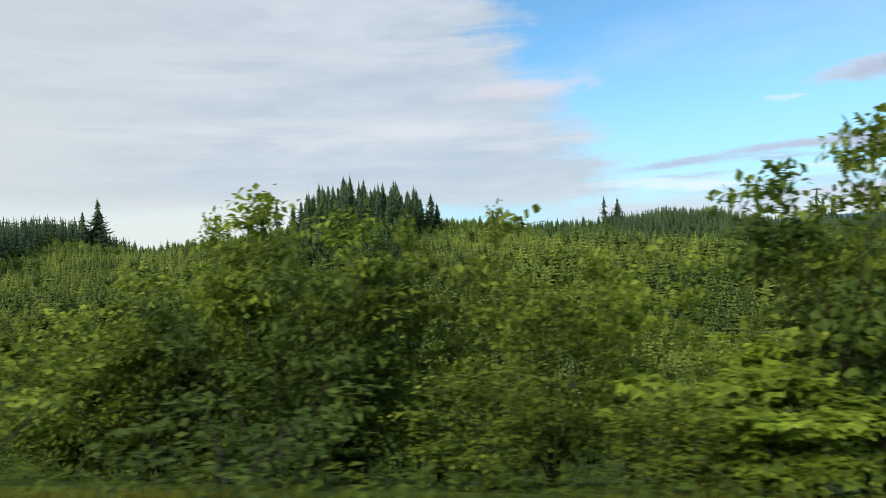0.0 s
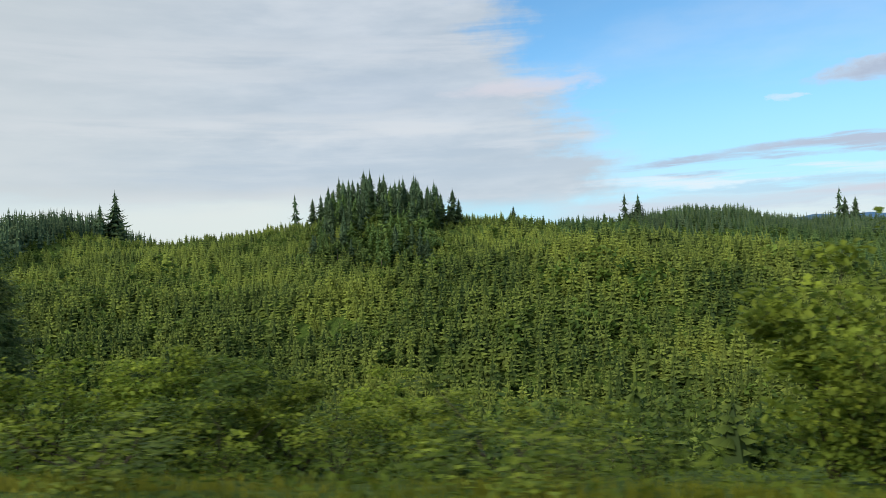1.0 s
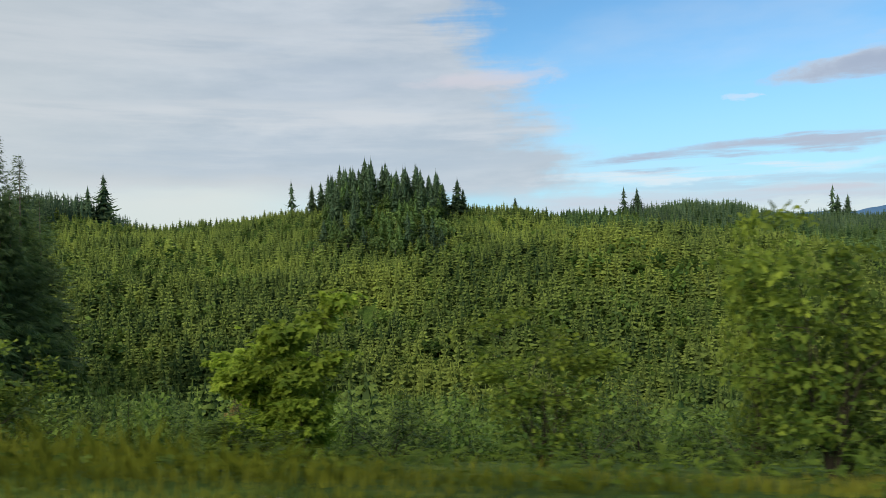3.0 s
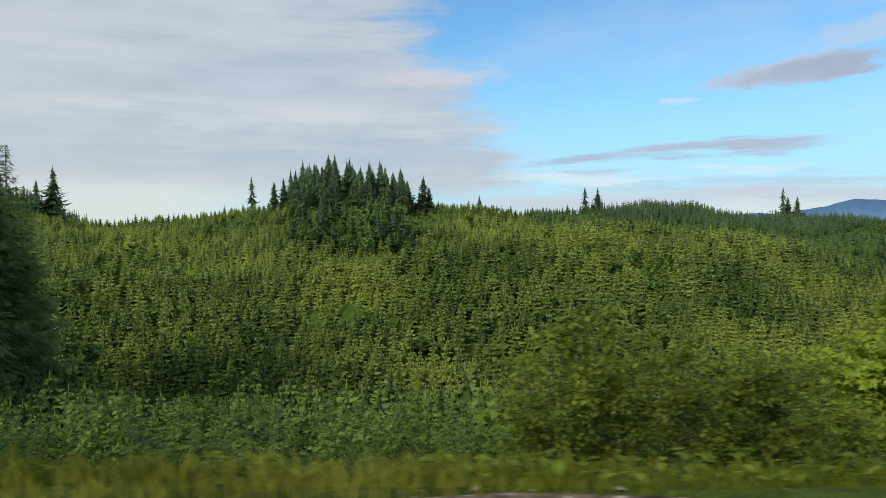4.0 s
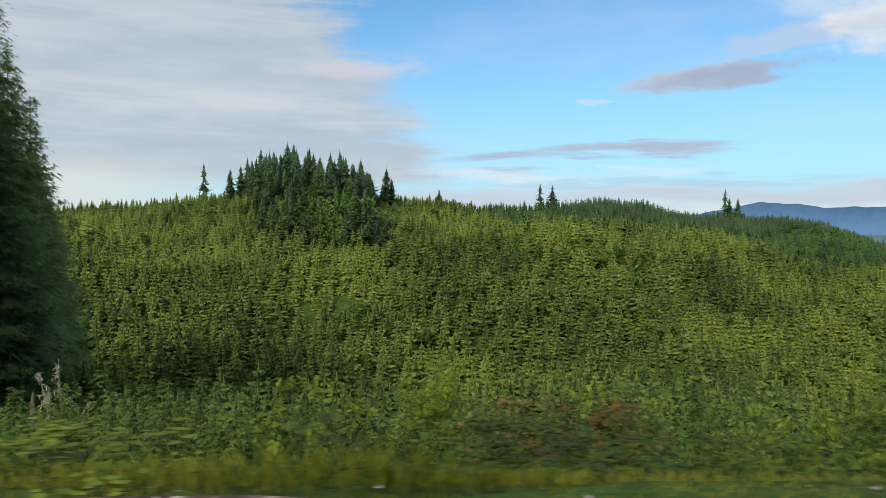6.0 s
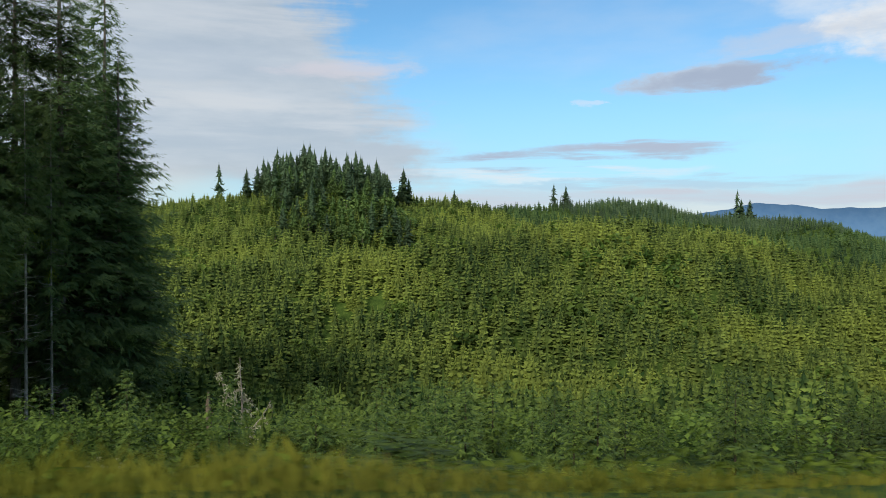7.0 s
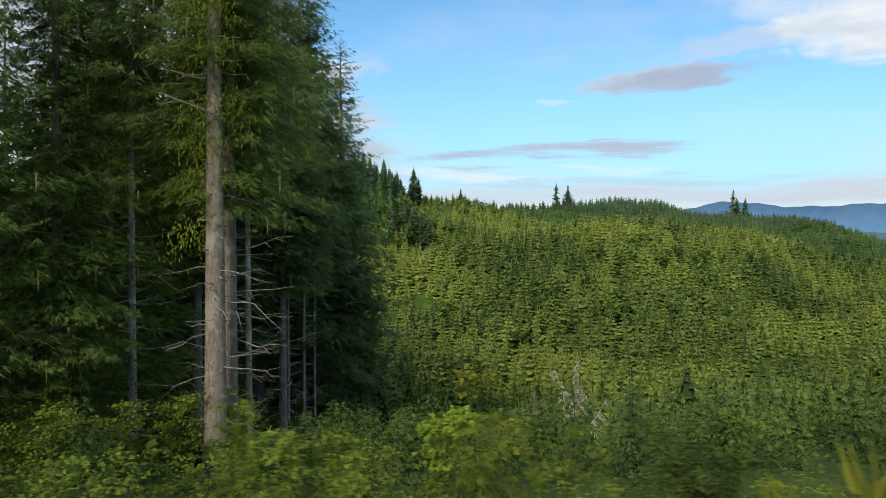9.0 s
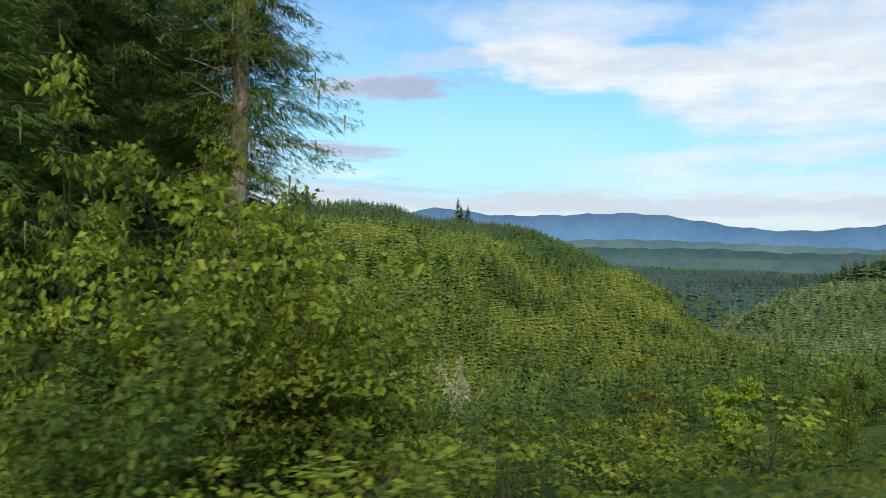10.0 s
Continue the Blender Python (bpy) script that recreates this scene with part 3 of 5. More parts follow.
def build_hillside():
    rng = np.random.default_rng(7)
    fine = [young_conifer(rng, 7, 7, 0.32) for _ in range(6)]
    plain = [young_conifer(rng, 6, 5, 0.33) for _ in range(5)]
    # the far slope in two belts
    x, y = spots(rng, -380, 430, 150, 536, 4.6)
    d = side_of_road(x, y)
    edge = np.interp(y, EDGE_Y, EDGE_X)
    keep = (d > 118) & ~in_stand(x, y) & (x < edge + 92) & (rng.uniform(0, 1, len(x)) > np.interp(y, (250, 350, 450), (0.03, 0.1, 0.25)))
    keep &= ~((np.hypot((x - 22) / 5, (y - 274) / 4) < 1) | (np.hypot((x - 62) / 9, (y - 284) / 4) < 1))
    x, y = x[keep], y[keep]
    h = 6.3 + 2.2 * waves(x, y, 23.0) + 1.6 * waves(x, y, 9.0, 4.0) + rng.normal(0, 1.7, len(x))
    h = np.clip(h * np.interp(y, (200, 300, 420, 520), (1.12, 1.1, 0.9, 0.68)), 2.6, 12)
    leafy = rng.uniform(0, 1, len(x)) < 0.05 + 0.16 * (waves(x, y, 31.0, 2.0) > 0.72)
    near = y < 330
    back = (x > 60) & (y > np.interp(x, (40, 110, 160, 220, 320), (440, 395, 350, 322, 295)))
    # needles darken downhill and lighten uphill: slope light painted by height
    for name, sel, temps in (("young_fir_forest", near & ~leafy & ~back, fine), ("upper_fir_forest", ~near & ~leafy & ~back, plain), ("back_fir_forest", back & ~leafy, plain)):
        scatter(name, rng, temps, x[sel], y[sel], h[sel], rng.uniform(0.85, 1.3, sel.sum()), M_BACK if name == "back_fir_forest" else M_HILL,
                "dense young green firs planted over the valley slope", "forest", light_tone=np.interp(y[sel], (190, 270, 330, 430), (-0.26, -0.08, 0.06, 0.20)))
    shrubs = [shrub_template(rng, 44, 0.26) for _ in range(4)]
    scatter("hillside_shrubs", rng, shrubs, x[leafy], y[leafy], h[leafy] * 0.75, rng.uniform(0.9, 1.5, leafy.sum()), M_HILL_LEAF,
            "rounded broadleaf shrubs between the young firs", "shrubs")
    # the bank below the road
    x, y = spots(rng, -175, 215, -60, 190, 3.0)
    d = side_of_road(x, y)
    keep = (d > 27) & (d <= 118) & ~in_stand(x, y) & (rng.uniform(0, 1, len(x)) > 0.08)
    x, y, d = x[keep], y[keep], d[keep]
    h = np.clip(2.6 + 0.020 * d + rng.normal(0, 0.7, len(x)), 1.4, 6.5)
    leafy = rng.uniform(0, 1, len(x)) < np.interp(d, (27, 60, 110), (0.30, 0.16, 0.10))
    conifer = ~leafy
    close = conifer & (d < 52)
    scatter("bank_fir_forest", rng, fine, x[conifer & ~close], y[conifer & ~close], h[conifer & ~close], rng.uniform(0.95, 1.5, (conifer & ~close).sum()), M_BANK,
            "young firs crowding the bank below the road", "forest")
    lush = [shrub_template(rng, 260, 0.085) for _ in range(4)]
    thin = [shrub_template(rng, 60, 0.17) for _ in range(4)]
    far_leafy = leafy & (d > 70)
    leafy = leafy & (d <= 70)
    scatter("lower_bank_shrubs", rng, thin, x[far_leafy], y[far_leafy], h[far_leafy] * 0.8, rng.uniform(0.9, 1.5, far_leafy.sum()), M_HILL_LEAF,
            "leafy green shrubs low on the bank", "shrubs")
    scatter("bank_shrubs", rng, lush, x[leafy], y[leafy], h[leafy] * 0.8, rng.uniform(0.9, 1.5, leafy.sum()), M_HILL_LEAF,
            "leafy green shrubs filling the bank below the road", "shrubs")
    # the nearest young firs, one by one
    kinds = []
    for k in range(4):
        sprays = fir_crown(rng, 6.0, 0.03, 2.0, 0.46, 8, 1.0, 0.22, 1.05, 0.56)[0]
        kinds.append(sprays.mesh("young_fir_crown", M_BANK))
    stem = Heap()
    tube(stem, [(0, 0, -0.3), (0, 0, 2.4), (0, 0, 5.8)], (0.06, 0.04, 0.008), 5)
    stem_mesh = stem.mesh("young_fir_trunk", M_STEM)
    index = np.nonzero(close)[0]
    index = index[np.argsort(d[index] + 0.25 * np.abs(x[index] + 70) * (x[index] > -20))]
    for j in index[:170]:
        root = new("young_fir")
        tagged(root, "young green fir with layered sprays on the bank", "fir tree", "young firs on the bank")
        part("trunk", stem_mesh, root)
        part("crown", kinds[j % 4], root)
        w = h[j] / 6.0 * rng.uniform(0.9, 1.3)
        root.matrix_basis = pose(x[j], y[j], gz(x[j], y[j]) - 0.15, 0, 0, rng.uniform(0, 360)) @ Matrix.Diagonal((w, w, h[j] / 6.0, 1))
    rest = index[170:]
    if len(rest):
        scatter("bank_fir_thicket", rng, fine, x[rest], y[rest], h[rest], rng.uniform(0.95, 1.4, len(rest)), M_BANK, "thicket of young firs on the bank", "forest")


def fir_crown(rng, height, start, reach, step, sprays, full=1.0, ragged=0.25, plump=1.35, slim=0.3):
    """The needle sprays of a grown fir: whorls of drooping boughs."""
    heap = Heap()
    wood = Heap()
    hooks = []
    z = start * height
    while z < height * 0.985:
        s = (z / height - start) / (1 - start)
        length = reach * (1 - s) ** 0.78 * (0.55 + 0.45 * min(1.0, s * 4 + 0.25)) + 0.22
        count = 5 if s < 0.7 else 4
        turn = rng.uniform(0, 6.283)
        for j in range(count):
            if rng.uniform() > full:
                continue
            a = turn + 6.283 * j / count + rng.normal(0, 0.2)
            ln = length * rng.uniform(1 - ragged * 1.6, 1 + ragged)
            rise = rng.normal(0.05, 0.12) + 0.25 * s
            t = np.linspace(0, 1, 6)
            out = ln * t
            dz = ln * (rise * t - (0.42 - 0.25 * s) * t * t + 0.16 * t ** 4)
            pts = np.stack([out * math.cos(a), out * math.sin(a), z + dz], 1)
            if ln > 1.2:
                if ln > 2.2:
                    tube(wood, pts[[0, 3]], (0.05 * min(1, ln / 3), 0.012), 3)
            n = max(3 if height < 8 else 4, int(sprays * ln / reach))
            q = np.sort(rng.uniform(0.04 if height < 8 else 0.12, 1.0, n))
            c = np.stack([np.interp(q, t, pts[:, k]) for k in range(3)], 1)
            hooks.append(c[rng.integers(0, n)].copy())
            c += rng.normal(0, 0.06, c.shape)
            fan = rng.normal(0, 1, n) * (0.05 + 0.16 * np.sin(np.pi * np.minimum(q + 0.12, 1.0))) * ln
            c += fan[:, None] * np.array([-math.sin(a), math.cos(a), 0.0])
            c[:, 2] -= np.abs(fan) * 0.45 + rng.uniform(0, 0.07, n) * ln
            spread = ln * 0.20 * (1.15 - q) + 0.13
            side = np.where(rng.uniform(0, 1, n) < 0.5, 1.0, -1.0)
            fork = a + side * rng.uniform(0.15, 0.95, n)
            size = plump * (spread * rng.uniform(0.8, 1.5, n) + 0.1) * (0.72 + 0.28 * (1 - s))
            fall = rng.uniform(0.08, 0.8, n)
            flat = rng.normal(0, 0.22, n)
            for k, (spread_by, long) in enumerate(((-0.85, 0.62), (-0.3, 0.95), (0.28, 1.0), (0.8, 0.6))):
                b = fork + spread_by + rng.normal(0, 0.12, n)
                d = np.stack([np.cos(b), np.sin(b), -fall + spread_by * flat], 1)
                w = np.stack([-np.sin(b), np.cos(b), flat], 1) * (size * slim * rng.uniform(0.35, 0.6, n))[:, None]
                near = c + d * (size * 0.22 * (k % 2))[:, None]
                v = np.stack([near - w * 0.5, near + w * 0.5, near + d * (size * long)[:, None]], 1)
                # blades lighter towards the bough's end and their own points
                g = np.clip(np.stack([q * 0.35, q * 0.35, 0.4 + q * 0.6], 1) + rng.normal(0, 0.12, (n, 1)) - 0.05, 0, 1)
                heap.add(v.reshape(-1, 3), np.arange(3 * n).reshape(n, 3), g.ravel())
        z += step * rng.uniform(0.75, 1.25) * (1 - 0.55 * s)
    return heap, wood, hooks


def fir_trunk(rng, height, radius, sides=12):
    heap = Heap()
    t = np.linspace(0, 1, 14)
    bend = np.cumsum(rng.normal(0, 0.03, (14, 2)), 0) * t[:, None]
    pts = np.stack([bend[:, 0], bend[:, 1], -1.2 + (height + 1.0) * t], 1)
    r = radius * ((1 - t) ** 0.8 * 0.92 + 0.35 * np.exp(-t * 30) + 0.01)
    tube(heap, pts, r, sides)
    return heap


def dead_boughs(rng, height, low, high, count, reach):
    """Bare grey branches on the lower trunk."""
    heap = Heap()
    for _ in range(count):
        z, a, ln = rng.uniform(low, high) * height, rng.uniform(0, 6.283), reach * rng.uniform(0.35, 1.0)
        t = np.linspace(0, 1, 5)
        wob = rng.normal(0, 0.05, (5, 3)) * ln * t[:, None]
        sag = rng.uniform(-0.16, 0.10)
        pts = np.stack([ln * t * math.cos(a), ln * t * math.sin(a), z + ln * (sag * t + rng.uniform(-0.2, 0.2) * t * t)], 1) + wob
        tube(heap, pts, (0.045, 0.035, 0.026, 0.016, 0.005), 3)
        for q in rng.uniform(0.3, 0.9, 2):
            c = np.array([np.interp(q, t, pts[:, k]) for k in range(3)])
            b = a + rng.choice((-1, 1)) * rng.uniform(0.4, 1.0)
            e = c + ln * 0.28 * np.array([math.cos(b), math.sin(b), rng.uniform(-0.4, 0.3)])
            tube(heap, [c, e], (0.014, 0.004), 3)
    return heap


def branch_stubs(rng, height, radius, high):
    """Short broken stubs in loose whorls on the bare trunk."""
    heap = Heap()
    z = 1.0
    while z < high * height:
        turn = rng.uniform(0, 6.283)
        for j in range(4):
            a, c = turn + 1.57 * j + rng.normal(0, 0.25), z + rng.normal(0, 0.12)
            r = radius * 0.92 * (1 - c / height) ** 0.8
            way = np.array([math.cos(a), math.sin(a), rng.uniform(-0.3, 0.1)])
            tube(heap, [np.array([0, 0, c]) + way * r * 0.7, np.array([0, 0, c]) + way * (r + rng.uniform(0.04, 0.22))], (0.045, 0.02), 4)
        z += rng.uniform(0.5, 0.95)
    return heap


def moss_strands(rng, hooks, count):
    """Strands that hang from places on the lower boughs."""
    heap = Heap()
    for k in range(count):
        p = hooks[int(len(hooks) * 0.55 * rng.uniform(0, 1))]
        ln, w = rng.uniform(0.4, 1.2), rng.uniform(0.03, 0.07)
        b = rng.uniform(0, 6.283)
        s = np.array([math.cos(b), math.sin(b), 0]) * w
        heap.add([p - s, p + s, p + s * 0.5 - (0, 0, ln * 0.6), p - (0, 0, ln)], [(0, 1, 2, 3)], [0.2, 0.2, 0.6, 1.0])
    return heap


def mossy_clumps(rng, height, count):
    """Short drooping tufts on the trunk, yellow-green with moss."""
    heap = Heap()
    for _ in range(count):
        a, r = rng.uniform(0, 6.283), rng.uniform(0.4, 1.4)
        c = np.array([r * math.cos(a), r * math.sin(a), height * rng.uniform(0.26, 0.55)])
        n = 260
        p = c + rng.normal(0, 1, (n, 3)) * np.array([0.7, 0.7, 0.42])
        p[:, 2] -= 0.5 * np.hypot(p[:, 0] - c[0], p[:, 1] - c[1]) ** 1.5
        # each tuft is lighter at its top than below
        leaves(heap, rng, p, 0.26, 0.4, np.clip(0.5 + 0.5 * (p[:, 2] - c[2]) + rng.normal(0, 0.15, n), 0, 1), 1.0, 0.26)
    return heap


def make_fir(name, label, group, seed, height, radius, start, reach, step, sprays, full, dead, moss, needles, sides=12, plump=1.35, slim=0.3, clumps=0, bark_of=None):
    rng = np.random.default_rng(seed)
    root = new(name)
    tagged(root, label, "fir tree", group)
    part("trunk", fir_trunk(rng, height, radius, sides).mesh("fir_trunk", bark_of or M_BARK, True), root)
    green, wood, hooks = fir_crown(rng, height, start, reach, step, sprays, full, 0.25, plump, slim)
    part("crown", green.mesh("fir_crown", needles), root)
    if wood.count and dead:
        tagged(part("limb_frame", wood.mesh("fir_limbs", M_BARK), root), kind="stuff")
    if dead:
        tagged(part("deadwood", dead_boughs(rng, height, 0.05, start + 0.12, dead, reach * 0.75).mesh("fir_dead_branches", M_TWIG), root, "bare grey dead lower branches"), kind="stuff")
    if dead > 20:
        tagged(part("knots", branch_stubs(rng, height, radius, start + 0.1).mesh("fir_knots", M_BROWN), root, "dark stubs of broken branches"), kind="stuff")
    if clumps:
        tuft = part("mossy_tuft", mossy_clumps(rng, height, clumps).mesh("fir_mossy_tufts", M_TUFT), root, "yellow-green mossy tufts on the trunk")
        tagged(tuft, kind="stuff")
    if moss:
        tagged(part("moss", moss_strands(rng, hooks, moss).mesh("fir_moss", M_MOSS), root, "pale hanging strands of moss"), kind="stuff")
    return root


def set_tree(ob, x, y, turn, scale=1.0, wide=1.0):
    ob.matrix_basis = pose(x, y, gz(x, y) - 0.2, 0, 0, turn) @ Matrix.Diagonal((scale * wide, scale * wide, scale, 1))


def build_stand():
    """The dark stand of old firs beside the road."""
    label = "tall old fir with a bare lower trunk and dark drooping boughs"
    group = "old firs in the stand"
    full = make_fir("old_fir", "tall dense dark fir with boughs nearly to the ground", group, 21, 44, 0.42, 0.08, 7.2, 0.92, 100, 1.0, 8, 0, M_FIR, 10, 0.72, 0.4)
    mid = make_fir("old_fir", "tall dense dark fir with boughs nearly to the ground", group, 27, 44, 0.42, 0.08, 7.2, 0.80, 20, 1.0, 0, 0, M_FIR, 8, 1.7, 0.42)
    bare = make_fir("old_fir", label, group, 22, 43, 0.40, 0.33, 6.8, 0.95, 100, 0.97, 40, 0, M_FIR, 12, 0.72, 0.4)
    close = make_fir("old_fir", "tall old fir with long layered mossy boughs", group, 26, 43, 0.46, 0.33, 6.2, 0.84, 190, 0.97, 34, 260, M_FIR_MOSS, 12, 0.55, 0.2)
    skirt = make_fir("old_fir", "old fir with mossy green boughs hanging low over its trunk", group, 28, 40, 0.38, 0.09, 5.6, 0.78, 150, 0.95, 6, 200, M_FIR_MOSS, 10, 0.5, 0.34)
    slim = make_fir("old_fir", label, group, 23, 38, 0.26, 0.47, 3.8, 0.7, 44, 0.9, 60, 40, M_FIR, 12, 1.05, 0.3, 3, M_BARK_PALE)
    thick = make_fir("old_fir", "thick-trunked old fir with mossy boughs high on its trunk", group, 24, 45, 0.60, 0.45, 5.0, 0.75, 150, 0.55, 34, 220, M_FIR_MOSS, 14, 0.55, 0.2, 13)
    back = make_fir("old_fir", "tall dark fir deep in the stand", group, 25, 43, 0.36, 0.16, 6.2, 0.85, 10, 1.0, 0, 0, M_FIR, 7, 2.2, 0.5)
    set_tree(back, -146.0, 84.0, 0)
    set_tree(thick, -133.1, 49.9, 40)
    set_tree(close, -132.4, 51.9, 10)
    set_tree(bare, -128.0, 74.0, 300, 0.98, 1.0)
    set_tree(slim, -131.1, 62.1, 200)
    set_tree(full, -119.6, 96.5, 0, 1.0, 1.22)
    set_tree(mid, -126, 122, 30, 1.2, 1.0)
    set_tree(skirt, -140.2, 51.5, 320, 0.95, 1.0)
    rng = random.Random(5)
    for ob, x, y, turn, scale, wide in (
            (slim, -137.2, 53.4, 80, 1.0, 0.95), (slim, -125.4, 82.5, 15, 0.95, 0.65), (slim, -124.0, 85.8, 150, 0.9, 0.6),
            (slim, -127.2, 78.0, 250, 0.85, 0.55),
            (full, -124.5, 92.0, 70, 1.30, 1.1), (mid, -122.5, 104.0, 150, 1.26, 1.1), (bare, -129.0, 92.0, 50, 1.32, 1.0),
            (mid, -127.0, 112.0, 220, 1.2, 1.0), (back, -133.0, 84.0, 100, 1.2, 1.0), (bare, -134.5, 70.0, 20, 1.02, 1.1),
            (mid, -129, 137, 160, 1.25, 1.0), (mid, -131, 152, 260, 1.22, 1.0),
            (mid, -135, 168, 90, 1.25, 1.3), (mid, -139, 186, 10, 1.22, 1.4), (mid, -136, 145, 50, 1.28, 1.0), (skirt, -144.5, 47.0, 260, 1.0, 1.1), (skirt, -139.2, 60.5, 100, 1.05, 1.1), (back, -140.5, 72.0, 190, 1.0, 1.1)):
        set_tree(copy_thing(ob, Matrix()), x, y, turn, scale, wide)
    spots_taken = [(-133.1, 49.9)]
    made = 0
    for _ in range(900):
        y = rng.uniform(46, 200)
        x = rng.uniform(-205, -118)
        if not bool(in_stand(np.array(x + 4.0), np.array(y))) or x > -138 and y < 95:
            continue
        if any(math.hypot(x - a, y - b) < 7.4 for a, b in spots_taken):
            continue
        spots_taken.append((x, y))
        edge = not bool(in_stand(np.array(x + 11.0), np.array(y)))
        ob = mid if edge else back
        set_tree(copy_thing(ob, Matrix()), x, y, rng.uniform(0, 360), rng.uniform(0.86, 1.06), rng.uniform(1.0, 1.2))
        made += 1
        if made > 32:
            break
    r2 = np.random.default_rng(14)
    x, y = spots(r2, -205, -116, 44, 125, 2.6)
    inside = in_stand(x, y)
    x, y = x[inside], y[inside]
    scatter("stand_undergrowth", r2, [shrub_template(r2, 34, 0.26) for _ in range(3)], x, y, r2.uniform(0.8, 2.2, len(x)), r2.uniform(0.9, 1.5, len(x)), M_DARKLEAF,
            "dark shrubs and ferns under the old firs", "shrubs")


build_hillside()
build_stand()


def pointed_crown(rng, height, tiers, spikes, wide, start=0.05, power=0.85, gaps=0.0):
    """A dense pointed crown: many short tiers of drooping spiky boughs."""
    heap = Heap()
    for k in range(tiers):
        s = k / tiers
        z = height * (start + (0.985 - start) * s)
        r = 1.45 * height * wide * ((1 - s) ** power * (0.72 + 0.28 * min(1.0, 0.3 + 5 * s))) * rng.uniform(0.82, 1.15) + 0.12
        turn = rng.uniform(0, 6.283)
        drop = height / tiers
        for j in range(spikes):
            if rng.uniform() < gaps:
                continue
            a = turn + 6.283 * j / spikes + rng.normal(0, 0.2)
            rr = r * rng.uniform(0.5, 1.4)
            w = 0.55 * 6.283 / spikes
            low = z - drop * (0.55 + 0.5 * rng.uniform()) - 0.14 * rr
            v = [(0, 0, z + drop * 0.75), (0.58 * rr * math.cos(a - w), 0.58 * rr * math.sin(a - w), low - 0.25 * drop),
                 (rr * math.cos(a), rr * math.sin(a), low + 0.12 * rr), (0.58 * rr * math.cos(a + w), 0.58 * rr * math.sin(a + w), low - 0.25 * drop)]
            heap.add(v, [(0, 1, 2, 3)], [0.15, 0.45, 1.0, 0.45])
    tube(heap, [(0, 0, height * 0.9), (0, 0, height * 1.02)], (0.12, 0.02), 3)
    return heap


def make_ridge_fir(name, label, group, seed, height, wide, start, material, tiers=19, gaps=0.0):
    rng = np.random.default_rng(seed)
    root = tagged(new(name), label, "fir tree", group)
    part("trunk", fir_trunk(rng, height * 0.97, 0.24, 5).mesh("fir_trunk", M_BARK, True), root)
    part("crown", pointed_crown(rng, height, tiers, 8, wide, start, 0.74, gaps).mesh("fir_crown", material), root)
    return root


